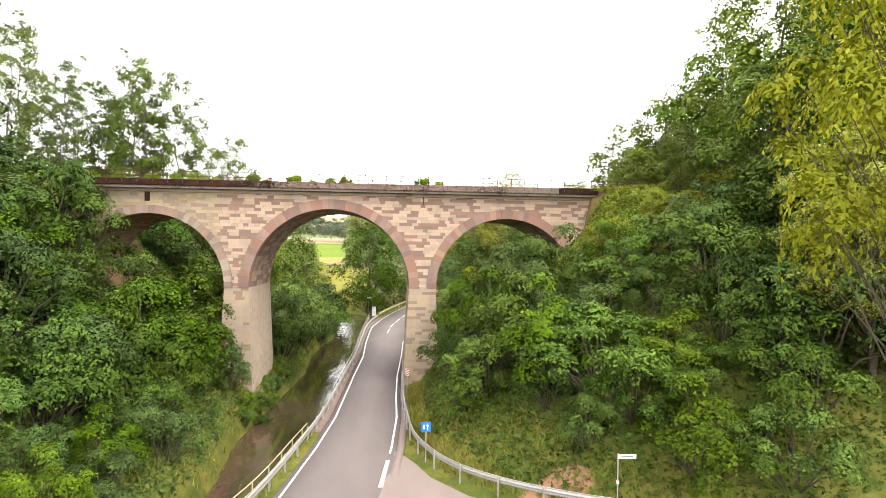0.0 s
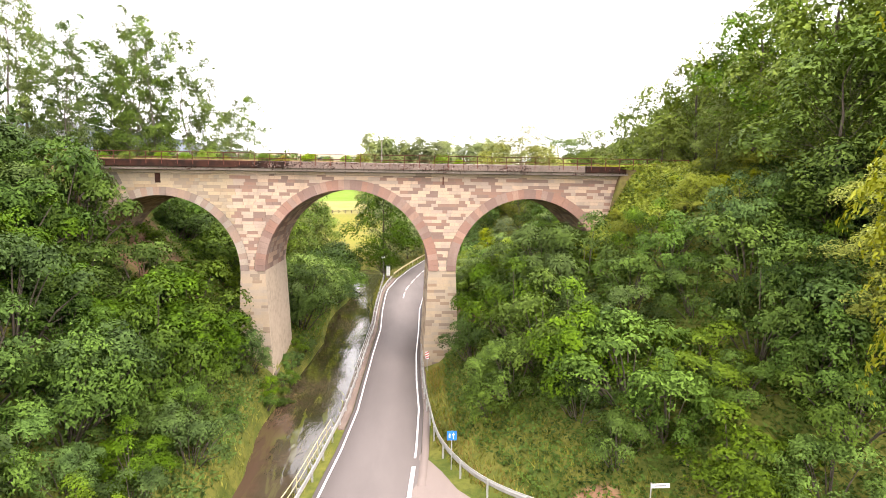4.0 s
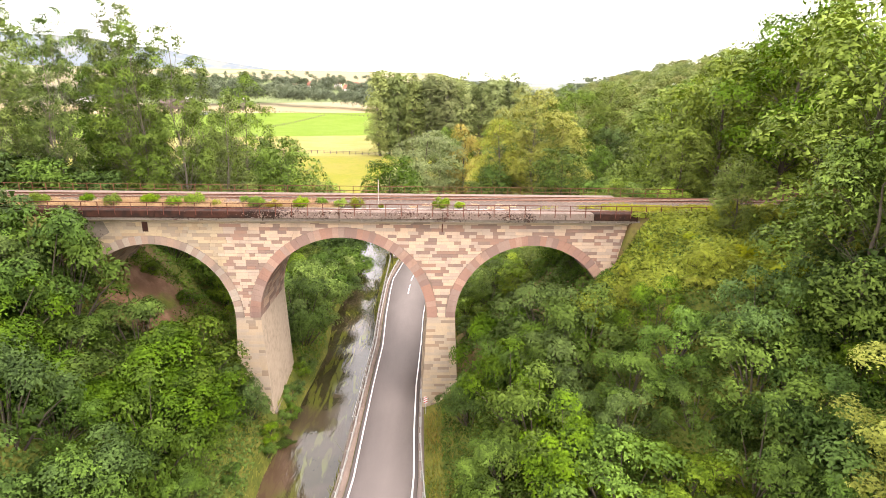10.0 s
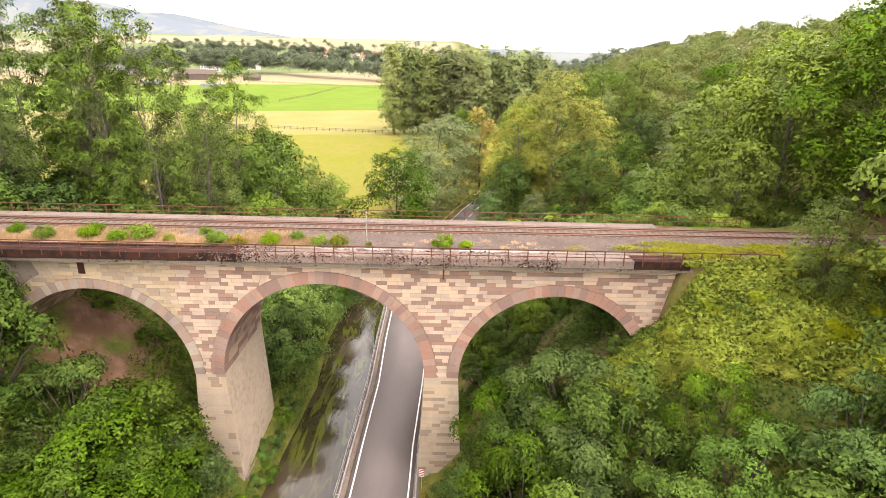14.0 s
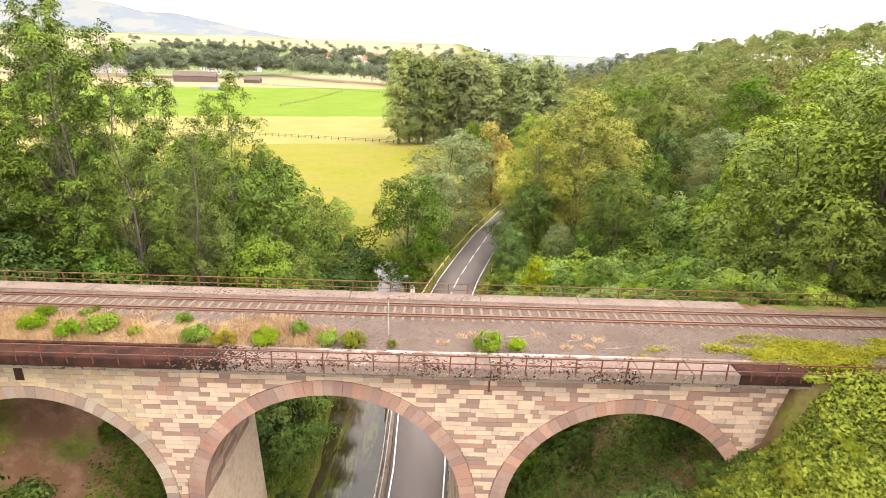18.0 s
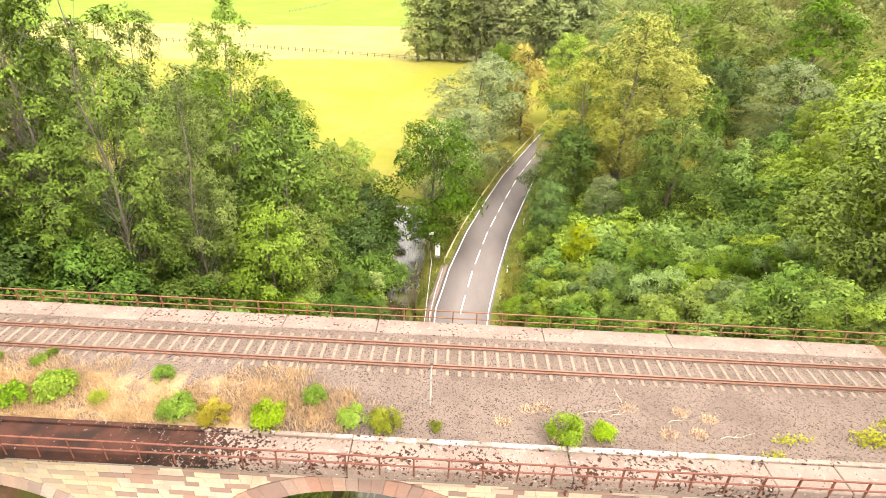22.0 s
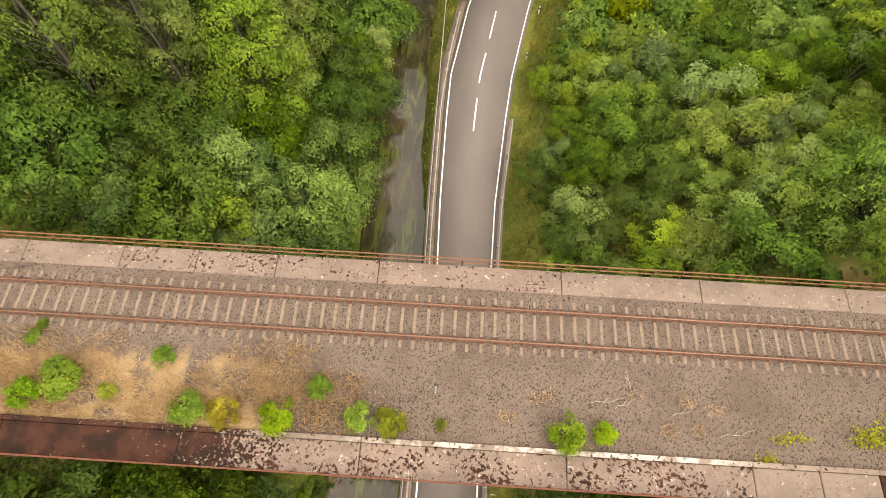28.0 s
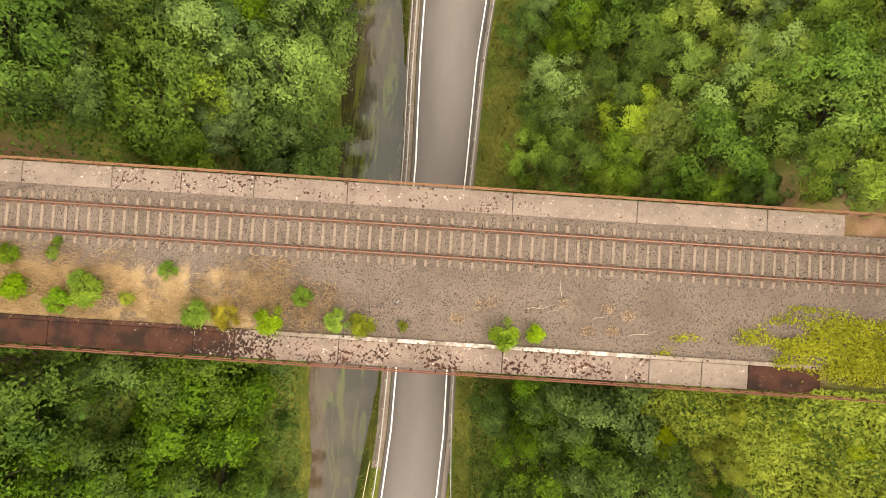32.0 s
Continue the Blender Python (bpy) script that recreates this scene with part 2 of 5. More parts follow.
def leaf(name, dark, light, through_=0.15, scale=0.55, spray=1.9, depth=1.0):
    """Leaves: a tone for each plant, each spray and each leaf; light passes through."""
    m = Mat(name, 0.60, spec=0.08)
    r = m.math("FRACT", m.math("ADD", m.math("MULTIPLY", m.rand, 7.3), m.island))
    tone = m.math("ADD", m.ramp(m.noise(scale, 3), 0.3, 0.7, 0, 0.38), m.ramp(m.noise(spray, 3, 0.7), 0.38, 0.64, 0, 0.36))
    f = m.math("ADD", m.math("MULTIPLY", r, 0.18), tone)
    base = m.mix(f, tuple(v * depth * 0.7 for v in dark), tuple(v * depth for v in light))
    base = m.shift(base, m.ramp(m.rand, 0, 1, 0.495, 0.513), m.ramp(m.math("FRACT", m.math("MULTIPLY", m.rand, 5.9)), 0, 1, 0.92, 1.06), m.ramp(m.math("FRACT", m.math("MULTIPLY", m.rand, 13.7)), 0, 1, 0.78, 1.28))
    m.col(base)
    tr = m.t.nodes.new("ShaderNodeBsdfTranslucent")
    m.put(m.shift(base, 0.49, 1.1, 1.2), tr.inputs["Color"])
    mx = m.t.nodes.new("ShaderNodeMixShader")
    mx.inputs[0].default_value = through_
    out = m.t.nodes["Material Output"]
    m.put(m.b.outputs[0], mx.inputs[1]), m.put(tr.outputs[0], mx.inputs[2]), m.put(mx.outputs[0], out.inputs["Surface"])
    return m.m


LEAF_DARK = leaf("dark_green_leaves", (0.016, 0.032, 0.007), (0.134, 0.212, 0.037))
LEAF_MID = leaf("green_leaves", (0.012, 0.030, 0.003), (0.148, 0.238, 0.020))
LEAF_BRIGHT = leaf("fresh_green_leaves", (0.060, 0.104, 0.010), (0.275, 0.370, 0.046))
LEAF_YELLOW = leaf("yellow_green_leaves", (0.125, 0.150, 0.006), (0.310, 0.345, 0.022))
LEAF_CREEPER = leaf("creeper_leaves", (0.130, 0.125, 0.010), (0.300, 0.280, 0.040), 0.22, 0.9, 5.0)
LEAF_GOLD = leaf("poplar_leaves", (0.150, 0.165, 0.012), (0.355, 0.370, 0.048))
LEAF_WILLOW = leaf("willow_leaves", (0.080, 0.110, 0.032), (0.310, 0.370, 0.135))
LEAF_BUSH = leaf("bush_leaves", (0.060, 0.120, 0.006), (0.240, 0.350, 0.022), 0.22, 0.9, 7.0)
LEAF_ALDER = leaf("alder_leaves", (0.038, 0.066, 0.010), (0.195, 0.262, 0.048))
LEAF_HILL = leaf("sunlit_green_leaves", (0.052, 0.084, 0.010), (0.250, 0.330, 0.050))
LEAF_SILVER = leaf("silvery_leaves", (0.050, 0.082, 0.018), (0.235, 0.315, 0.080))
LEAF_BIRCH = leaf("birch_leaves", (0.170, 0.192, 0.016), (0.430, 0.460, 0.070))
LEAF_RUST = leaf("rust_coloured_leaves", (0.190, 0.140, 0.016), (0.370, 0.290, 0.050))
# leaves far off: paler, greyer colours that stand in for aerial haze
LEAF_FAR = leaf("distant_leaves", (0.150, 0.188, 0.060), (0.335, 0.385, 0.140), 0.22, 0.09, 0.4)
LEAF_RIDGE = leaf("ridge_leaves", (0.050, 0.076, 0.024), (0.190, 0.235, 0.070), 0.22, 0.09, 0.45)
LEAF_OLIVE = leaf("olive_leaves", (0.100, 0.115, 0.026), (0.250, 0.255, 0.065), 0.26, 0.09, 0.4)
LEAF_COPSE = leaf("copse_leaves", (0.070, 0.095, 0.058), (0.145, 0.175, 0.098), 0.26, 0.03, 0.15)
STRAW = leaf("dry_straw", (0.46, 0.310, 0.170), (0.64, 0.465, 0.270), 0.2)
GRASS = leaf("grass_blades", (0.090, 0.115, 0.012), (0.290, 0.260, 0.040))
GRASS_DRY = leaf("dry_verge_grass", (0.200, 0.125, 0.024), (0.360, 0.250, 0.050))
BARK_PALE = plain("pale_bark", (0.150, 0.130, 0.098), 0.95, 0, 0.2, 3, 0.6)
BARK = plain("bark", (0.085, 0.068, 0.050), 0.95, 0, 0.2, 3, 0.6)
TWIG = plain("dry_branch", (0.42, 0.35, 0.27), 0.9, 0, 0.15, 6)


def make_ground():
    """Grass, scrub soil and, far off, meadows and stubble in strips."""
    m = Mat("ground", 0.95, spec=0.1)
    x, y, z = m.axis(0), m.axis(1), m.axis(2)
    n = m.noise(0.35, 5, 0.65)
    grass = m.mix(m.ramp(n, 0.35, 0.7), (0.070, 0.092, 0.016), (0.170, 0.160, 0.034))
    grass = m.mix(m.ramp(m.noise(3.0, 4, 0.7), 0.4, 0.7, 0, 0.6), grass, (0.048, 0.064, 0.014))
    soil = m.mix(m.ramp(m.noise(0.8, 5, 0.7), 0.4, 0.7), (0.123, 0.068, 0.039), (0.194, 0.116, 0.074))
    # bare earth below the arches, in the dry strip that no rain reaches
    band = m.math("MULTIPLY", m.ramp(y, -2.0, 1.0), m.ramp(y, 8.5, 13.0, 1, 0))
    wob = m.ramp(m.noise(0.28, 4), 0.38, 0.58)
    base = m.mix(m.math("MULTIPLY", m.math("MULTIPLY", band, wob), m.ramp(z, 0.6, 4.0)), grass, soil)
    # a scraped patch of red earth beside the junction
    dx = m.math("POWER", m.math("MULTIPLY", m.math("SUBTRACT", x, 10.6), 0.55), 2.0)
    dy = m.math("POWER", m.math("MULTIPLY", m.math("ADD", y, 22.3), 1.1), 2.0)
    d = m.math("ADD", m.math("ADD", dx, dy), m.math("MULTIPLY", m.noise(1.2, 3), 0.8))
    base = m.mix(m.ramp(d, 1.0, 1.6, 1, 0), base, (0.271, 0.148, 0.090))
    # meadows and fields beyond the trees
    wy = m.math("ADD", m.math("ADD", y, m.math("MULTIPLY", x, -0.25)), m.math("MULTIPLY", m.noise(0.02, 3), 14.0))
    fine = m.noise(0.05, 6, 0.7)
    sat = m.mix(m.ramp(fine, 0.35, 0.7), (0.158, 0.158, 0.017), (0.188, 0.162, 0.035))
    sat = m.mix(m.ramp(m.noise(0.45, 6, 0.75), 0.42, 0.68, 0, 0.45), sat, (0.112, 0.128, 0.016))
    dry = m.mix(m.ramp(fine, 0.35, 0.7), (0.220, 0.196, 0.065), (0.184, 0.170, 0.042))
    lush = m.mix(m.ramp(fine, 0.35, 0.7), (0.097, 0.158, 0.009), (0.123, 0.179, 0.019))
    straw = m.mix(m.ramp(fine, 0.35, 0.7), (0.272, 0.213, 0.116), (0.245, 0.196, 0.102))
    far = m.mix(m.ramp(wy, 208, 210), sat, dry)
    far = m.mix(m.ramp(wy, 311, 314), far, lush)
    far = m.mix(m.ramp(wy, 494, 498), far, straw)
    stripe = m.cells(1.0, m.stretch(0.0026, 0.0042, 0))
    s = m.shift(stripe, 0.5, 0.0)
    patch = m.mix(m.math("GREATER_THAN", s, 0.62), (0.120, 0.150, 0.055), (0.225, 0.195, 0.115))
    far = m.mix(m.ramp(wy, 600, 606), far, patch)
    base = m.mix(m.math("MULTIPLY", m.ramp(y, 66, 80), m.ramp(x, 30, 60, 1, 0)), base, far)
    return m.col(base).bump(m.noise(5, 5, 0.7), 0.6, 0.08).m


GROUND = make_ground()


# ---- mesh helpers ----
def mesh_np(name, verts, faces, mat, bend=None):
    """A mesh from arrays: faces all with the same number of corners. bend: shading normals, one for each corner, that
    shade flat leaves like a rounded crown.
    """
    verts, faces = np.asarray(verts, np.float32), np.asarray(faces, np.int32)
    me = bpy.data.meshes.new(name)
    k = faces.shape[1]
    me.vertices.add(len(verts)), me.loops.add(faces.size), me.polygons.add(len(faces))
    me.vertices.foreach_set("co", verts.ravel())
    me.loops.foreach_set("vertex_index", faces.ravel())
    me.polygons.foreach_set("loop_start", np.arange(0, faces.size, k, dtype=np.int32))
    me.update(calc_edges=True)
    me.materials.append(mat)
    if bend is not None:
        me.polygons.foreach_set("use_smooth", np.ones(len(faces), bool))
        me.normals_split_custom_set_from_vertices(np.asarray(bend, np.float32))
    return me


def mesh_bm(name, bm, mat):
    me = bpy.data.meshes.new(name)
    bm.normal_update()
    bm.to_mesh(me)
    bm.free()
    me.materials.append(mat)
    return me


def put_part(name, data, parent=None, label="", m=None):
    ob = new(name, data)
    if parent is not None:
        ob.parent = parent
    if m is not None:
        ob.matrix_basis = m
    return tagged(ob, label)


def part(name, bm, mat, parent, label=""):
    return put_part(name, mesh_bm(name, bm, mat), parent, label)


def thing(name, at, label, category, group="", kind=""):
    ob = new(name)
    ob.empty_display_size = 0.3
    ob.location = at
    return tagged(ob, label, category, group, kind)


def box(bm, x0, x1, y0, y1, z0, z1, bevel=0.0):
    v = [bm.verts.new((x, y, z)) for x in (x0, x1) for y in (y0, y1) for z in (z0, z1)]
    fs = [bm.faces.new([v[i] for i in f]) for f in ((0, 1, 3, 2), (4, 6, 7, 5), (0, 4, 5, 1), (2, 3, 7, 6), (0, 2, 6, 4), (1, 5, 7, 3))]
    if bevel:
        es = list({e for f in fs for e in f.edges})
        bmesh.ops.bevel(bm, geom=es, offset=bevel, segments=1, affect="EDGES")
    return bm


def box_bm(*a, bevel=0.0):
    return box(bmesh.new(), *a, bevel=bevel)


def tube(paths, sides=6):
    """Tapered round limbs: each path is a list of (point, radius)."""
    V, F = [], []
    for path in paths:
        p = np.array([a for a, _ in path], float)
        r = np.array([b for _, b in path], float)
        t = np.gradient(p, axis=0)
        t /= np.linalg.norm(t, axis=1, keepdims=True) + 1e-9
        up = np.where(np.abs(t[:, 2:3]) > 0.9, np.array([[1.0, 0, 0]]), np.array([[0, 0, 1.0]]))
        a = np.cross(t, up)
        a /= np.linalg.norm(a, axis=1, keepdims=True) + 1e-9
        b = np.cross(t, a)
        ang = np.linspace(0, 2 * np.pi, sides, endpoint=False)
        ring = p[:, None] + r[:, None, None] * (np.cos(ang)[None, :, None] * a[:, None] + np.sin(ang)[None, :, None] * b[:, None])
        o = sum(len(v) for v in V)
        V.append(ring.reshape(-1, 3))
        n = len(p)
        i = np.arange(n - 1)[:, None] * sides
        j = np.arange(sides)[None]
        k = (j + 1) % sides
        F.append(np.stack([o + i + j, o + i + k, o + i + sides + k, o + i + sides + j], -1).reshape(-1, 4))
    return np.concatenate(V), np.concatenate(F)


def sweep(points, profile, closed=True):
    """A profile of (across, up) carried along a line on plan; quads."""
    p = np.array(points, float)
    t = np.gradient(p, axis=0)
    side = np.stack([t[:, 1], -t[:, 0], 0 * t[:, 0]], 1)
    side /= np.linalg.norm(side, axis=1, keepdims=True) + 1e-9
    pr = np.array(profile, float)
    ring = p[:, None] + pr[None, :, :1] * side[:, None] + pr[None, :, 1:] * np.array([0, 0, 1.0])
    n, k = len(p), len(pr)
    i = np.arange(n - 1)[:, None] * k
    j = np.arange(k if closed else k - 1)[None]
    q = (j + 1) % k
    F = np.stack([i + j, i + q, i + k + q, i + k + j], -1).reshape(-1, 4)
    return ring.reshape(-1, 3), F


def resample(points, step):
    p = np.array(points, float)
    d = np.r_[0, np.cumsum(np.linalg.norm(np.diff(p[:, :2], axis=0), axis=1))]
    # rounded by a short moving mean over a fine line
    s = np.arange(0, d[-1], 0.25)
    fine = np.stack([np.interp(s, d, p[:, c]) for c in range(3)], 1)
    k = 13
    pad = np.concatenate([np.repeat(fine[:1], k // 2, 0), fine, np.repeat(fine[-1:], k // 2, 0)])
    for _ in range(2):
        sm = np.stack([np.convolve(pad[:, c], np.ones(k) / k, "valid") for c in range(3)], 1)
        pad = np.concatenate([np.repeat(sm[:1], k // 2, 0), sm, np.repeat(sm[-1:], k // 2, 0)])
    q = np.arange(0, len(sm), max(1, int(step / 0.25)))
    return sm[q]


def leaf_blades(rng, P, Nrm, size, slim=0.62, spread=0.55):
    """Pointed leaf blades at the points P that face about along Nrm."""
    n = len(P)
    N = Nrm + rng.normal(0, spread, (n, 3))
    N /= np.linalg.norm(N, axis=1, keepdims=True) + 1e-9
    A = np.cross(N, rng.normal(0, 1, (n, 3)))
    A /= np.linalg.norm(A, axis=1, keepdims=True) + 1e-9
    B = np.cross(N, A)
    s = (size * rng.uniform(0.6, 1.4, n))[:, None]
    V = np.stack([P + A * s * 0.62, P - A * s * 0.38 + B * s * slim * 0.5, P - A * s * 0.38 - B * s * slim * 0.5], 1)
    # every leaf keeps its upper side outward
    g = np.cross(V[:, 1] - V[:, 0], V[:, 2] - V[:, 0])
    wrong = np.sum(g * Nrm, axis=1) < 0
    V[wrong] = V[wrong][:, ::-1]
    return V.reshape(-1, 3), np.arange(3 * n).reshape(n, 3)


# ---- ground, road and river in plan ----
def lerp(v, xs, ys):
    return np.interp(v, xs, ys)


def road_l(y):
    return lerp(y, [-70, -45, -30, -21, -15, -9, -3, 4, 13, 22, 31, 36, 40, 45, 56, 68, 81, 100, 130, 200], [-13, -7.6, -3.9, -2.3, -1.6, -1.15, -1.05, -0.9, -0.6, -0.8, -0.75, -0.6, 0.0, 0.7, 3.0, 6.2, 10.0, 16.8, 28, 60])


def road_r(y):
    return lerp(y, [-70, -45, -30, -21, -15, -9, -3, 4, 13, 22, 31, 36, 40, 45, 56, 68, 81, 100, 130, 200], [-7.5, -2.2, 0.9, 2.3, 2.85, 3.15, 3.1, 3.2, 3.65, 3.95, 4.75, 5.3, 6.0, 6.9, 9.2, 12.4, 16.0, 22.6, 34, 66])


def road_z(y):
    return lerp(y, [-70, -17, 0, 20, 100, 200], [1.1, 0.45, 0.1, 0.0, 0.0, 0.5])


def verge_r(y):
    """Where the right-hand slope begins: the verge, and the guard rail round the junction."""
    return np.where(y > -15, road_r(y) + 0.9, lerp(y, [-70, -40, -30, -27.5, -25.8, -24, -22.5, -21.2, -19.5, -17, -15], [150, 90, 42, 24.6, 17.6, 12.6, 9.7, 7.6, 6.0, 4.75, 4.0]))


def river_l(y):
    return lerp(y, [-70, -45, -25, -13, -6, 0, 10, 16, 25, 31, 38, 50, 70, 140], [-19, -12, -8.2, -7.8, -8.6, -8.2, -7.5, -7.2, -8.0, -7.8, -6.8, -7.2, -9, -22])


def river_r(y):
    return lerp(y, [-70, -45, -25, -13, -4, 0, 8, 20, 28, 34, 45, 60, 70, 140], [-15, -9.2, -5.6, -3.9, -2.6, -2.3, -2.0, -1.9, -3.1, -3.1, -3.4, -3.4, -5, -18])


WATER_Z = -2.45


def ease(a, b, v):
    t = np.clip((v - a) / (b - a), 0, 1)
    return t * t * (3 - 2 * t)


def wobble(x, y, scale, seed):
    """Smooth random heights on plan, from a few crossing waves."""
    r = np.random.RandomState(seed)
    s = 0
    for k in range(6):
        a, f, p = r.uniform(0, 6.28), r.uniform(0.6, 1.6) / scale, r.uniform(0, 6.28)
        s = s + np.sin((x * np.cos(a) + y * np.sin(a)) * f + p)
    return s / 6


def height(x, y):
    x, y = np.asarray(x, float), np.asarray(y, float)
    L, R, rz, wl_, wr_ = road_l(y), road_r(y), road_z(y), river_l(y), river_r(y)
    far = lerp(y, [100, 180, 280, 380, 460, 600, 800, 1000, 1300, 1600, 2400, 6000], [0, 3, 5, 9, 15, 20, 30, 44, 70, 100, 150, 175])
    far = far * (1 - 0.6 * ease(60, 300, x))
    # the slope to the right of the road
    V = verge_r(y)
    d = x - V
    P = lerp(d, [0, 1.2, 3.0, 9, 14.5, 19.5, 40, 80, 160], [0, 0.4, 2.6, 7.6, 12.3, 16.6, 21, 27, 36])
    s = lerp(y, [-60, -40, -26, -20, -13, -8, -2, 10, 16, 26, 40, 60, 100], [0.2, 0.3, 0.42, 0.52, 0.72, 0.9, 1, 0.95, 0.7, 0.5, 0.36, 0.25, 0.2])
    hill = np.clip((x - 40 - 0.10 * (y - 40)) * 0.33, 0, 34 + 0.02 * np.clip(y, 0, 400)) * ease(20, 60, y)
    hill2 = np.clip((x - 24) * 0.55, 0, 16) * ease(-40, -15, y) * (1 - ease(60, 90, y))
    hr = rz + np.maximum(np.maximum(P * s, hill), np.minimum(hill2, P)) + 0.25 * wobble(x, y, 4, 3) * np.clip(d / 4, 0, 1)
    # the slope to the left of the river
    e = wl_ - x
    Q = lerp(e, [0, 0.3, 1.2, 2.4, 5, 15, 21, 40, 80], [-3.2, -2.0, -0.4, 0.6, 1.8, 11.2, 16.2, 20, 24])
    sl = lerp(y, [-60, -40, -16, -8, 0, 10, 16, 24, 34, 46, 60], [0.55, 0.62, 0.75, 0.92, 1, 1, 0.85, 0.6, 0.32, 0.12, 0.02])
    hl = np.where(Q > -0.4, -0.4 + (Q + 0.4) * sl, Q) + 0.25 * wobble(x, y, 4, 5) * np.clip(e / 5, 0, 1)
    hl = hl + far * np.clip(e / 20, 0, 1)
    bed = -3.2 + 2.8 * ease(66, 78, y) + 0 * x
    hl = np.where(y > 66, np.maximum(hl, bed), hl)
    edge = L - 1.15
    bank = bed + (rz - 0.08 - bed) * np.clip((x - wr_) / np.maximum(edge - wr_, 0.3), 0, 1) ** 0.7
    h = np.where(x < wl_, hl, np.where(x < wr_, bed, np.where(x < edge, bank, np.where(x < V, rz - 0.08, hr))))
    h = h + np.where(x > V, far * ease(150, 300, y), 0)
    # river and road come to an end where the trees hide them
    gone = ease(135, 175, y)
    h = h * (1 - gone) + gone * np.where(x < 20, -0.4 + far, np.maximum(hr, far - 0.4))
    # the railway bank to both sides of the viaduct
    side = np.maximum(np.maximum(-y - 0.5, y - 9.0), 0)
    bank2 = DECK - 0.18 - side * 0.75
    ends = np.maximum(ease(-23.0, -27.0, x), ease(18.8, 22.8, x))
    inner = (side <= 0) & ((x < -24.8) | (x > 20.4))
    h = np.where(inner, DECK - 0.18, np.where(side > 0, np.maximum(h, h + (bank2 - h) * ends), h))
    return h


def grid_axis(parts_):
    out = []
    for a, b, s in parts_:
        out += list(np.arange(a, b, s))
    return np.array(out + [parts_[-1][1]])


def build_ground():
    xs = grid_axis([(-4200, -600, 240), (-600, -120, 30), (-120, -40, 5), (-40, -12, 1.0), (-12, 9, 0.35), (9, 40, 0.9), (40, 120, 5), (120, 600, 30), (600, 4200, 240)])
    ys = grid_axis([(-3000, -300, 240), (-300, -70, 20), (-70, -48, 2), (-48, 60, 0.8), (60, 140, 2.5), (140, 700, 14), (700, 1500, 50), (1500, 4800, 150)])
    X, Y = np.meshgrid(xs, ys)
    Z = height(X, Y)
    nx, ny = len(xs), len(ys)
    i = np.arange(ny - 1)[:, None] * nx + np.arange(nx - 1)[None]
    F = np.stack([i, i + 1, i + nx + 1, i + nx], -1).reshape(-1, 4)
    me = mesh_np("ground", np.stack([X, Y, Z], -1).reshape(-1, 3), F, GROUND)
    me.polygons.foreach_set("use_smooth", np.ones(len(F), bool))
    tagged(new("ground", me), "grassy valley ground with scrub slopes, fields and bare earth", "ground", kind="structure")


def ribbon(name, ys, xa, xb, lift, mat, parent=None, label="", thick=0.05):
    """A strip of the road's surface between two lines on plan, with some thickness."""
    ys = np.asarray(ys, float)
    a, b, z = xa(ys), xb(ys), road_z(ys) + lift
    n = len(ys)
    V = np.concatenate([np.stack(c, 1) for c in ((a, ys, z), (b, ys, z), (b, ys, z - thick), (a, ys, z - thick))])
    i = np.arange(n - 1)
    F = [np.stack([i + p * n, i + q * n, i + 1 + q * n, i + 1 + p * n], 1) for p, q in ((0, 1), (1, 2), (2, 3), (3, 0))]
    F.append(np.array([[0, 3 * n, 2 * n, n], [n - 1, 2 * n - 1, 3 * n - 1, 4 * n - 1]]))
    return put_part(name, mesh_np(name, V, np.concatenate(F), mat), parent, label)


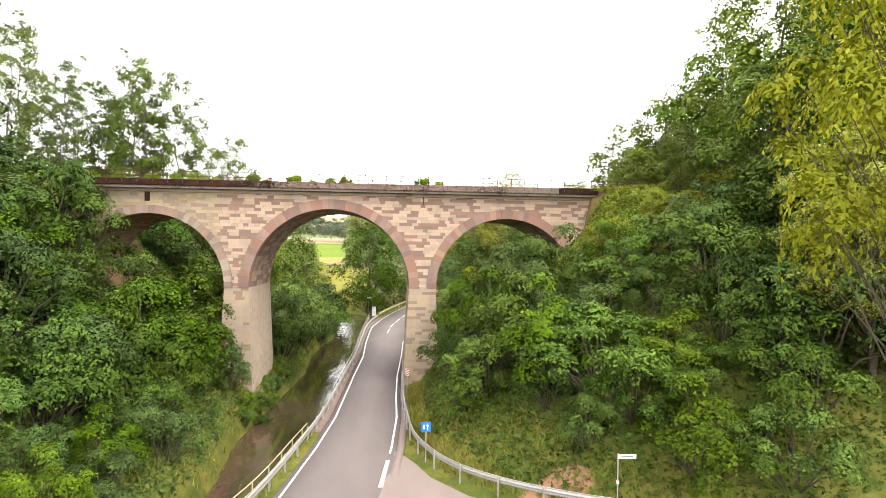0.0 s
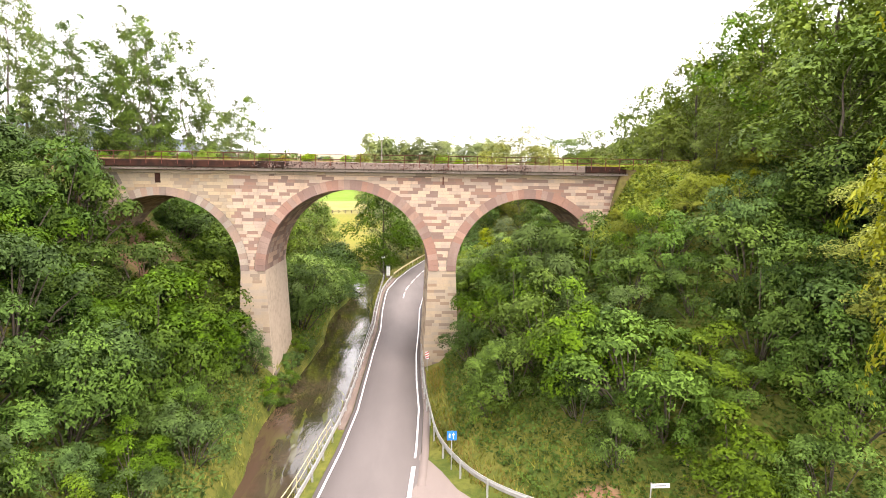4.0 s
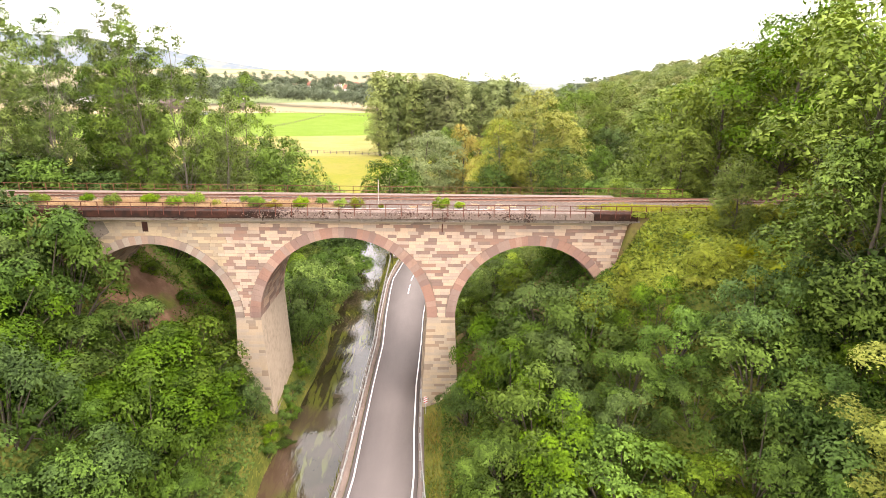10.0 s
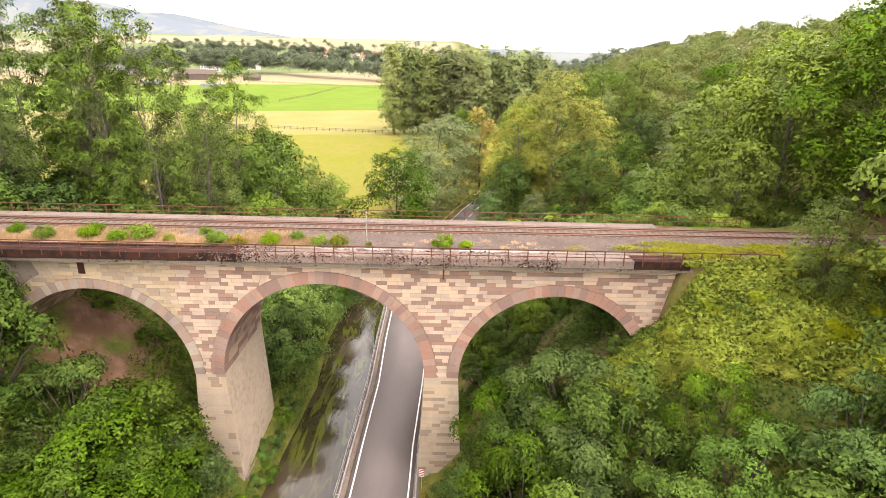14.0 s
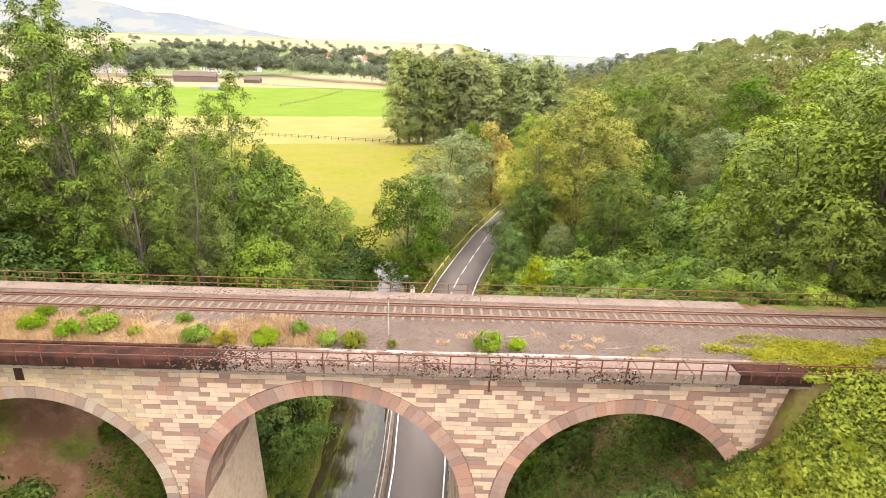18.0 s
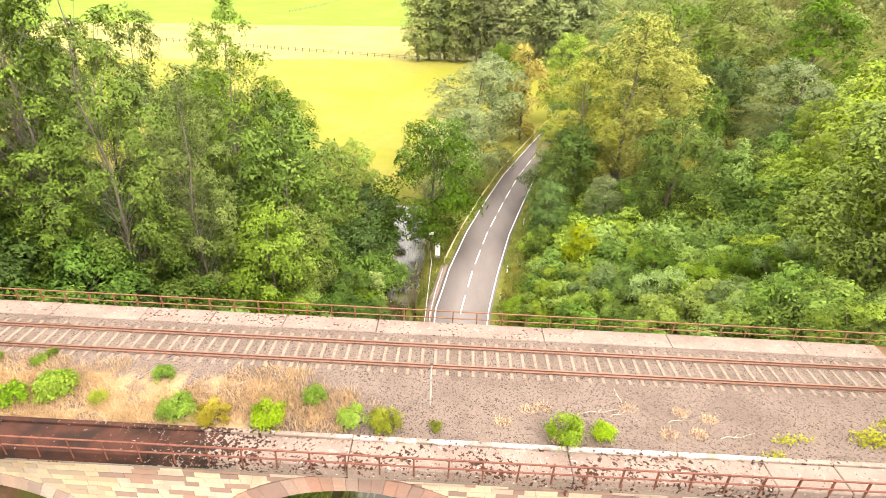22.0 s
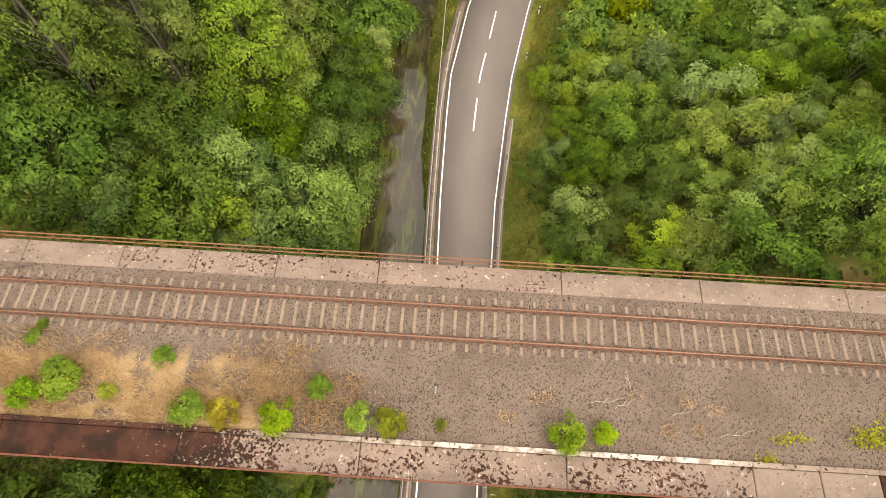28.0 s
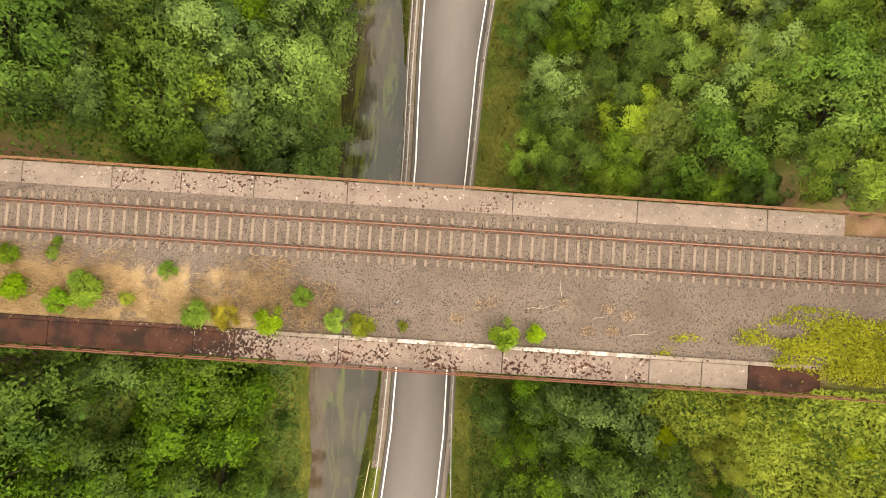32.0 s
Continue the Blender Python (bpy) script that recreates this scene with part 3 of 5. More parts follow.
def build_road():
    ys = np.arange(-70, 175, 1.0)
    road = tagged(ribbon("road", ys, lambda y: road_l(y) - 0.30, lambda y: road_r(y) + 0.32, 0.0, ASPHALT), "grey two-lane asphalt road with white edge lines", "road", kind="structure")
    ribbon("edge_line", ys, lambda y: road_l(y) - 0.06, lambda y: road_l(y) + 0.06, 0.005, PAINT, road, "white edge line", 0.004)
    a = np.arange(-16.0, 175, 1.0)
    ribbon("edge_line", a, lambda y: road_r(y) - 0.06, lambda y: road_r(y) + 0.06, 0.005, PAINT, road, "white edge line", 0.004)
    for k in range(8):
        s = np.linspace(-17.0 - 4.6 * k - 3.4, -17.0 - 4.6 * k, 5)
        ribbon("edge_dash", s, lambda y: road_r(y) - 0.11, lambda y: road_r(y) + 0.11, 0.005, PAINT, road, "", 0.004)
    mid = lambda y: (road_l(y) + road_r(y)) / 2 - 0.12
    for k in range(15):
        s = np.linspace(29.4 + 5.75 * k, 29.4 + 5.75 * k + 3.85, 6)
        ribbon("centre_dash", s, lambda y: mid(y) - 0.07, lambda y: mid(y) + 0.07, 0.005, PAINT, road, "", 0.004)
    # concrete coping towards the river and the gutter by the pier
    b = np.arange(-12, 47, 1.0)
    tagged(ribbon("coping", b, lambda y: road_l(y) - 1.0, lambda y: road_l(y) - 0.36, 0.05, SLAB_CLEAN, None, "", 0.25), "pale concrete coping along the river side of the road", "coping", kind="structure")
    tagged(ribbon("river_wall", b, lambda y: road_l(y) - 1.15, lambda y: road_l(y) - 0.85, 0.02, FACE, None, "", 3.1), "weathered concrete retaining wall above the river", "wall", kind="structure")
    c = np.arange(-19, 32, 1.0)
    tagged(ribbon("gutter", c, lambda y: road_r(y) + 0.34, lambda y: road_r(y) + 0.78, 0.012, ASPHALT_OLD, None, "", 0.08), "worn strip of pale gutter beside the road", "gutter", kind="structure")
    # the side road that joins at the bend
    j = np.array([[3.05, -15.6], [3.6, -16.4], [4.2, -17.6], [4.9, -19.4], [6.6, -21.6], [9.5, -23.6], [13.5, -25.6], [20, -28], [26, -30], [26, -35], [18, -33], [8, -37], [-1, -44], [0.9, -29.5], [2.35, -21.2]])
    bm = bmesh.new()
    vs = [bm.verts.new((x, y, float(road_z(y)) + 0.004)) for x, y in j]
    f = bm.faces.new(vs)
    f.normal_update()
    if f.normal.z < 0:
        f.normal_flip()
    bmesh.ops.triangulate(bm, faces=[f])
    ext = bmesh.ops.extrude_face_region(bm, geom=list(bm.faces))
    for v in ext["geom"]:
        if isinstance(v, bmesh.types.BMVert):
            v.co.z -= 0.25
    ob = new("side_road", mesh_bm("side_road", bm, ASPHALT_OLD))
    tagged(ob, "brownish old asphalt side road at the junction", "road", kind="structure")


def build_water():
    ys = np.arange(-70, 76, 1.0)
    V = np.concatenate([np.stack([f(ys) + o, ys, 0 * ys + WATER_Z], 1) for f, o in ((river_l, -0.6), (river_r, 1.4))])
    n = len(ys)
    i = np.arange(n - 1)
    me = mesh_np("water", V, np.stack([i, i + n, i + n + 1, i + 1], 1), WATER)
    tagged(new("water", me), "shallow brown river with ripples and green weed", "river", kind="structure")


build_ground()
build_road()
build_water()


# ---- the viaduct ----
ARCHES = [(-18.10, 6.31, 0.68), (-2.805, 6.935, 0.85), (12.85, 6.35, 0.80)]   # centre, radius, ring depth
X0, X1 = -25.6, 21.2
COURSE = 0.272
TOP = 16.78          # under the cornice


# plaster made paler to stand in for skylight on the shaded pier side
PIER_PLASTER_LIT = plain("pale_lime_plaster", (0.41, 0.325, 0.24), 0.92, 0, 0.16, 2.5, 0.4)
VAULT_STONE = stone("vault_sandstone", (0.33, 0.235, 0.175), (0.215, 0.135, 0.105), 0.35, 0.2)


def extrude_profile(name, pts, y0, y1, mat, parent, label=""):
    bm = bmesh.new()
    vs = [bm.verts.new((x, y0, z)) for x, z in pts]
    f = bm.faces.new(vs)
    ext = bmesh.ops.extrude_face_region(bm, geom=[f])
    for v in ext["geom"]:
        if isinstance(v, bmesh.types.BMVert):
            v.co.y = y1
    bmesh.ops.recalc_face_normals(bm, faces=list(bm.faces))
    bmesh.ops.triangulate(bm, faces=[f for f in bm.faces if len(f.verts) > 4])
    return part(name, bm, mat, parent, label)


def arc(c, r, a0, a1, n):
    return [(c + r * math.cos(a), SPRING + r * math.sin(a)) for a in np.linspace(a0, a1, n)]


def over_ring(x):
    """The lowest height at x that the spandrel may reach."""
    z = SPRING
    for c, r, t in ARCHES:
        d = abs(x - c)
        if d < r + t:
            z = max(z, SPRING + math.sqrt((r + t) ** 2 - d * d))
    return z


def block_bm(x0, x1, z0, z1, y0, y1):
    """A block whose lower side follows the arch ring where it meets one; None where nothing is left."""
    xs = np.linspace(x0, x1, 9)
    low = np.array([max(z0, over_ring(x) + 0.012) for x in xs])
    keep = low < z1 - 0.03
    if not keep.any():
        return None
    i = np.where(keep)[0]
    i = np.arange(i[0], i[-1] + 1)
    xs, low = xs[i], np.minimum(low[i], z1 - 0.02)
    if xs[-1] - xs[0] < 0.08:
        return None
    if (low <= z0 + 1e-6).all():
        xs, low = xs[[0, -1]], low[[0, -1]]
    out = [(x, z) for x, z in zip(xs, low)] + [(xs[-1], z1), (xs[0], z1)]
    bm = bmesh.new()
    a = [bm.verts.new((x, y0, z)) for x, z in out]
    b = [bm.verts.new((x, y1, z)) for x, z in out]
    bm.faces.new(a)
    n = len(out)
    for k in range(n):
        bm.faces.new((a[k], b[k], b[(k + 1) % n], a[(k + 1) % n]))
    return bm


def build_viaduct():
    rng = random.Random(11)
    via = thing("viaduct", (-2.8, 4.1, 0), "sandstone railway viaduct with three round arches over road and river", "viaduct")
    via.location = (0, 0, 0)
    # core with the three openings
    pts = [(X0, TOP), (X0, SPRING)]
    for c, r, t in ARCHES:
        pts += arc(c, r + 0.02, math.pi, 0, 41)
    pts += [(X1, SPRING), (X1, TOP)]
    extrude_profile("core", pts, WALL_F + 0.05, WALL_B, MORTAR, via, "mortar-coloured masonry core")
    # vaults
    for c, r, t in ARCHES:
        V, F = [], []
        ys = np.linspace(WALL_F + 0.75, WALL_B - 0.02, 12)
        an = np.linspace(math.pi, 0, 41)
        for y in ys:
            V += [(c + r * math.cos(a), y, SPRING + r * math.sin(a)) for a in an]
        for i in range(11):
            F += [(i * 41 + k, i * 41 + k + 1, (i + 1) * 41 + k + 1, (i + 1) * 41 + k) for k in range(40)]
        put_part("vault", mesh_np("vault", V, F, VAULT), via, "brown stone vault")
    # courses of the vaults, stone by stone
    for c, r, t in ARCHES:
        V, n = [], 46
        for k in range(n):
            y0 = WALL_F + 0.76
            while y0 < WALL_B - 0.1:
                y1 = min(y0 + rng.choice((0.55, 0.75, 0.95, 1.15)), WALL_B - 0.03)
                q = r - rng.uniform(0.006, 0.022)
                a0, a1 = math.pi * k / n + 0.0016, math.pi * (k + 1) / n - 0.0016
                V += [(c + q * math.cos(a), yy, SPRING + q * math.sin(a)) for a, yy in ((a0, y0 + 0.01), (a0, y1 - 0.01), (a1, y1 - 0.01), (a1, y0 + 0.01))]
                y0 = y1
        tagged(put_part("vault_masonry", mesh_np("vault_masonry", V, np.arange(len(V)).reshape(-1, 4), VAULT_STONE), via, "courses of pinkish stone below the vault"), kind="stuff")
    # rings of wedge stones
    for n, (c, r, t) in enumerate(ARCHES):
        count = (42, 47, 42)[n]
        for k in range(count):
            g = 0.006 / r
            a0, a1 = math.pi * k / count + g, math.pi * (k + 1) / count - g
            if n == 0 and a0 > 2.75:
                continue
            if n == 2 and a1 < 0.5:
                continue
            o, ti = rng.uniform(0, 0.02), rng.uniform(-0.012, 0.012)
            bm = bmesh.new()
            q = [(c + rr * math.cos(a), SPRING + rr * math.sin(a)) for rr, a in ((r, a0), (r, (a0 + a1) / 2), (r, a1), (r + t + ti, a1), (r + t + ti, (a0 + a1) / 2), (r + t + ti, a0))]
            f = [bm.verts.new((x, WALL_F - 0.045 - o, z)) for x, z in q]
            b = [bm.verts.new((x, WALL_F + 0.75, z)) for x, z in q]
            bm.faces.new(f), bm.faces.new(b[::-1])
            for i in range(6):
                bm.faces.new((f[i], b[i], b[(i + 1) % 6], f[(i + 1) % 6]))
            part("voussoir", bm, (RING_PALE, RING, RING)[n], via)
    # spandrel blocks, course by course
    blocks, rest = 0, {}
    z = SPRING - 0.15
    row = 0
    while z < TOP - 0.05:
        z1 = min(z + COURSE, TOP)
        x = X0 + 2.0 + rng.uniform(0, 0.6)
        while x < X1:
            w = rng.choice((0.42, 0.55, 0.7, 0.85, 1.0))
            xe = min(x + w, X1)
            bm = block_bm(x + 0.008, xe - 0.008, z + 0.007, z1 - 0.007, WALL_F - rng.uniform(0, 0.022), WALL_F + 0.06)
            if bm:
                mid = (x + xe) / 2
                mat = STONE if mid > -12.2 + 0.35 * math.sin(row * 2.1) else STONE_Y
                if mat is STONE and -9.5 < mid < 9.5 and blocks < 300:
                    part("stone_block", bm, mat, via)
                    blocks += 1
                else:
                    acc = rest.setdefault(mat.name, (mat, []))
                    acc[1].append(bm)
            x = xe
        z, row = z1, row + 1
    for mat, bms in rest.values():
        V, F = [], []
        for bm in bms:
            bm.verts.index_update()
            o = len(V)
            V += [v.co[:] for v in bm.verts]
            F += [[o + v.index for v in f.verts] for f in bm.faces]
            bm.free()
        me = bpy.data.meshes.new("masonry")
        me.from_pydata(V, [], F)
        me.materials.append(mat)
        tagged(put_part("masonry", me, via, "rows of squared sandstone blocks"), kind="stuff")
    # smooth plastered end by the bank
    extrude_profile("end_wall", [(X0 - 0.4, TOP), (X0 - 0.4, SPRING + 1), (-24.6, SPRING + 1), (-24.5, 11.5), (-23.9, 13.2), (-23.0, 14.4), (-22.0, 15.3), (-21.0, 15.9), (-21.4, TOP)], WALL_F - 0.035, WALL_F + 0.1, FACE, via, "smooth grey plastered wall end")
    extrude_profile("abutment_face", [(19.1, SPRING - 2), (X1 + 0.2, SPRING - 2), (X1 + 0.2, TOP), (X1 - 0.3, TOP), (X1 - 0.4, 12.0), (19.3, 9.0)], WALL_F - 0.02, WALL_F + 0.1, FACE, via, "grey abutment face")
    # piers, wider towards the foot
    for px0, px1, foot, mat, rows_mat in ((-11.79, -9.74, -2.8, STONE_PIER, STONE_PIER), (4.13, 6.50, -0.3, STONE_PIER, STONE_PIER_B)):
        H = SPRING - foot
        b = 0.05
        bm = bmesh.new()
        sec = []
        for zz in (foot, SPRING):
            k = (SPRING - zz) * b
            sec.append([bm.verts.new(p) for p in ((px0 - k, WALL_F + 0.02 - 0.2 * k, zz), (px1 + k, WALL_F + 0.02 - 0.2 * k, zz), (px1 + k, WALL_B, zz), (px0 - k, WALL_B, zz))])
        for i in range(4):
            bm.faces.new((sec[0][i], sec[0][(i + 1) % 4], sec[1][(i + 1) % 4], sec[1][i]))
        bm.faces.new(sec[1]), bm.faces.new(sec[0][::-1])
        bmesh.ops.recalc_face_normals(bm, faces=list(bm.faces))
        pier = part("pier", bm, PIER_PLASTER_LIT if px0 < 0 else STONE_PIER, via, "battered sandstone pier")
        # facing blocks on the front and on the side towards the road
        nrow = int(H / COURSE)
        for i in range(nrow):
            za, zb = SPRING - (i + 1) * COURSE, SPRING - i * COURSE
            for face in ("front", "side"):
                u, end = (0.0, 1.0)
                span = (px1 - px0 + 2 * (SPRING - za) * b) if face == "front" else (WALL_B - WALL_F + 2 * (SPRING - za) * b)
                if face == "side" and px0 < 0:
                    continue
                pos = 0.0
                while pos < span - 0.02:
                    w = min(rng.choice((0.6, 0.8, 1.0, 1.2)) * (1.0 if face == "front" else 1.8), span - pos)
                    if span - pos - w < 0.25:
                        w = span - pos
                    o = 0.006 + rng.uniform(0, 0.012)
                    bm = bmesh.new()
                    ring = []
                    for zz in (za + 0.006, zb - 0.006):
                        k = (SPRING - zz) * b
                        for uu in (pos + 0.006, pos + w - 0.006):
                            f = uu / span
                            if face == "front":
                                xx = px0 - k + f * (px1 - px0 + 2 * k)
                                ring.append([(xx, WALL_F + 0.02 - 0.2 * k - o, zz), (xx, WALL_F + 0.06 - 0.2 * k, zz)])
                            else:
                                yy = WALL_F + 0.02 - 0.2 * k + f * (WALL_B - WALL_F + 0.2 * k)
                                if px0 < 0:
                                    ring.append([(px1 + k + o, yy, zz), (px1 + k - 0.04, yy, zz)])
                                else:
                                    ring.append([(px0 - k - o, yy, zz), (px0 - k + 0.04, yy, zz)])
                    a, bb, cc, dd = [[bm.verts.new(p) for p in r_] for r_ in ring]
                    for quad in ((a[0], bb[0], dd[0], cc[0]), (a[0], a[1], bb[1], bb[0]), (cc[0], dd[0], dd[1], cc[1]), (a[0], cc[0], cc[1], a[1]), (bb[0], bb[1], dd[1], dd[0])):
                        bm.faces.new(quad)
                    bmesh.ops.recalc_face_normals(bm, faces=list(bm.faces))
                    part("pier_block", bm, rows_mat, pier)
                    pos += w
    # plinth between the pier and the river
    part("plinth", box_bm(-9.4, -9.12, 0.6, 9.4, -3.0, -0.45, bevel=0.05), FACE, via, "low stone plinth above the water")
    # cornice of single stones, ledge and edge slabs
    x = X0 - 0.2
    while x < X1:
        w = rng.uniform(1.2, 1.7)
        part("cornice_stone", box_bm(x + 0.006, min(x + w, X1) - 0.006, WALL_F - 0.14 - rng.uniform(0, 0.015), WALL_F + 0.3, TOP + 0.01, 17.05, bevel=0.03), STONE_PIER, via)
        x += w
    part("ledge", box_bm(X0 - 0.4, X1, -0.22, WALL_F + 0.3, 17.06, 17.28), FACE, via, "recessed grey ledge")
    part("back_wall_top", box_bm(X0 - 0.4, X1, WALL_B - 0.3, WALL_B + 0.1, TOP, 17.28), FACE, via)
    fj = [-38, -31, -24.0, -17.0, -9.9, -2.8, 5.25, 12.5, 15.1, 17.4, 21.0]
    for a, b in zip(fj, fj[1:]):
        mat = SLAB_CLEAN if 12 < a < 17 else SLAB_MOSS if a > 17 else SLAB
        part("edge_slab", box_bm(a + 0.012, b - 0.012, SLAB_F, 0.86, 17.28, 17.82 + 0.012 * math.sin(a * 3), bevel=0.03), mat, via, "lichen-spotted concrete edge slab")
        part("kerb_strip", box_bm(a + 0.01, b - 0.01, 0.862, 1.06, 17.5, 17.90 + 0.01 * math.sin(a * 5), bevel=0.02), KERB, via, "pale concrete kerb strip")
    bj = [-38, -31, -25, -18.9, -14.5, -11.1, -7.5, -2.9, 5.3, 11.5, 18.0, 21.9]
    for a, b in zip(bj, bj[1:]):
        mat = SLAB_SPOTTED if -15 < a < 5 else SLAB_CLEAN
        part("edge_slab", box_bm(a + 0.012, b - 0.012, 7.5, 8.6, 17.28, 17.84 + 0.012 * math.sin(a * 3), bevel=0.03), mat, via, "pale concrete edge slab")
    # sloping wing at the right-hand end
    extrude_profile("wing_wall", [(X1, 14.6), (24.6, 16.6), (24.6, 17.30), (21.72, 17.62), (X1, 17.28)], WALL_F - 0.05, WALL_F + 0.45, FACE, via, "grey concrete wing wall")
    # damp streak and patched stones over the crown of the first arch
    part("stained_stone", box_bm(-18.42, -17.98, WALL_F - 0.03, WALL_F + 0.05, 15.98, TOP - 0.01), SLAB_MOSS, via, "dark damp-stained stone")
    # iron pipe over the joint
    V, F = tube([[((5.3, WALL_F - 0.10, 16.1), 0.05), ((5.3, WALL_F - 0.10, 17.2), 0.05)]], 8)
    put_part("drain_pipe", mesh_np("drain_pipe", V, F, RUST), via, "rusty drain pipe")


def build_railing(y, x0, x1, side, label, paint):
    rail = thing("railing", (x0, y, 17.5), label, "railing", "railings of the viaduct")
    n = int((x1 - x0) / 1.22)
    rng = random.Random(3)
    posts = mesh_bm("post", box(box(bmesh.new(), -0.03, 0.03, -0.006, 0.006, 0, 1.0), -0.03, -0.018, -0.006, side * 0.05, 0, 1.0), paint)
    for k in range(n + 1):
        put_part("post", posts, rail, "", pose(k * 1.22, 0, 0, rng.uniform(-2, 2), rng.uniform(-2, 2), 0))
    for z, w in ((0.97, 0.045), (0.55, 0.035)):
        for k in range(0, n, 4):
            e = min(k + 4, n)
            part("rail_bar", box_bm(k * 1.22, e * 1.22 - 0.01, -0.035 * side - 0.01, -0.035 * side + 0.012, z - w / 2, z + w / 2), paint, rail)
            part("rail_flange", box_bm(k * 1.22, e * 1.22 - 0.01, min(0, -side * 0.06), max(0, -side * 0.06), z + w / 2 + 0.001, z + w / 2 + 0.009), paint, rail)


def build_track():
    track = thing("railway_track", (0, 6, DECK), "single railway track with rusty rails on grey sleepers", "railway")
    track.location = (0, 0, 0)
    prof = [(-0.07, 0), (0.07, 0), (0.07, 0.015), (0.012, 0.035), (0.012, 0.11), (0.036, 0.12), (0.036, 0.152), (-0.036, 0.152), (-0.036, 0.12), (-0.012, 0.11), (-0.012, 0.035), (-0.07, 0.015)]
    for y in (5.20, 6.64):
        V, F = sweep([(x, y, DECK + 0.03) for x in np.linspace(-75, 75, 31)], prof)
        put_part("rail", mesh_np("rail", V, F, RAIL_HEAD), track, "rust-brown steel rail")
    sl = mesh_bm("sleeper", box(bmesh.new(), -0.075, 0.075, -1.22, 1.22, -0.12, 0.024, bevel=0.02), SLEEPER)
    clip = mesh_bm("rail_clip", box(bmesh.new(), -0.07, 0.07, -0.04, 0.04, 0.024, 0.06, bevel=0.01), RUST)
    rng = random.Random(5)
    for k in range(-110, 111):
        m = pose(1.79 + k * 0.575 + rng.uniform(-0.02, 0.02), 5.92 + rng.uniform(-0.03, 0.03), DECK + rng.uniform(-0.008, 0.008), 0, 0, rng.uniform(-0.8, 0.8))
        s = put_part("sleeper", sl, track, "", m)
        if abs(k) < 48:
            for y in (-0.83, -0.61, 0.61, 0.83):
                put_part("rail_clip", clip, s, "", pose(0, y, 0))


def build_ballast():
    xs = np.arange(-80, 80.1, 0.25)
    ys = np.array([1.05, 1.3, 1.7, 2.1, 2.5, 2.9, 3.3, 3.7, 4.1, 4.4, 4.7, 5.0, 5.3, 5.6, 6.0, 6.4, 6.7, 7.0, 7.3, 7.55])
    X, Y = np.meshgrid(xs, ys)
    rng = np.random.RandomState(2)
    Z = DECK - 0.005 + rng.normal(0, 0.012, X.shape) - 0.03 * ease(3.9, 2.5, Y)
    Z = np.where((Y > 4.75) & (Y < 7.25), DECK - 0.012 + rng.normal(0, 0.008, X.shape), Z)
    nx = len(xs)
    i = np.arange(len(ys) - 1)[:, None] * nx + np.arange(nx - 1)[None]
    F = np.stack([i, i + 1, i + nx + 1, i + nx], -1).reshape(-1, 4)
    me = mesh_np("ballast", np.stack([X, Y, Z], -1).reshape(-1, 3), F, BALLAST)
    tagged(new("ballast", me), "brown-grey crushed stone ballast", "ballast", kind="structure")
    # loose stones that stand out of the bed
    n = 2600
    c = np.stack([rng.uniform(-27, 27, n), rng.uniform(1.1, 7.5, n), np.full(n, DECK - 0.01)], 1)
    s = rng.uniform(0.012, 0.028, n)
    corner = np.array([(1, 0, 0), (0, 1, 0), (-1, 0, 0), (0, -1, 0), (0, 0, 1), (0, 0, -1)], float)
    V = c[:, None] + s[:, None, None] * corner[None] * rng.uniform(0.6, 1.3, (n, 6, 1)) + rng.normal(0, 0.004, (n, 6, 3))
    tri = np.array([(0, 1, 4), (1, 2, 4), (2, 3, 4), (3, 0, 4), (1, 0, 5), (2, 1, 5), (3, 2, 5), (0, 3, 5)])
    F = (np.arange(n)[:, None, None] * 6 + tri[None]).reshape(-1, 3)
    m = Mat("loose_stone", 0.95, spec=0.2)
    m.col(m.mix(m.island, (0.150, 0.112, 0.092), (0.265, 0.205, 0.170)))
    tagged(new("loose_stones", mesh_np("loose_stones", V.reshape(-1, 3), F, m.m)), "loose broken stones on the ballast", "stones", kind="stuff")


KERB_POST = plain("weathered_white_paint", (0.36, 0.32, 0.28), 0.8, 0, 0.25, 9)


def build_marker():
    post = thing("track_marker_post", (0, 2.9, DECK - 0.05), "thin weathered white marker post beside the track", "post")
    V, F = tube([[((0, 0, 0), 0.04), ((0, 0, 2.15), 0.035)]], 8)
    put_part("pole", mesh_np("pole", V, F, KERB_POST), post)
    part("cap", box_bm(-0.06, 0.06, -0.06, 0.06, 2.15, 2.2, bevel=0.015), BLACK, post, "dark cap")
    part("band", box_bm(-0.042, 0.042, -0.042, 0.042, 1.3, 1.45, bevel=0.01), GREY, post, "dark band")


# ---- beside the road ----
W_BEAM = [(-0.02, -0.155), (0.02, -0.155), (0.06, -0.11), (0.06, -0.06), (0.0, -0.02), (0.0, 0.02), (0.06, 0.06), (0.06, 0.11), (0.02, 0.155), (-0.02, 0.155), (0.035, 0.10), (0.035, 0.07), (-0.025, 0.03), (-0.025, -0.03), (0.035, -0.07), (0.035, -0.10)]


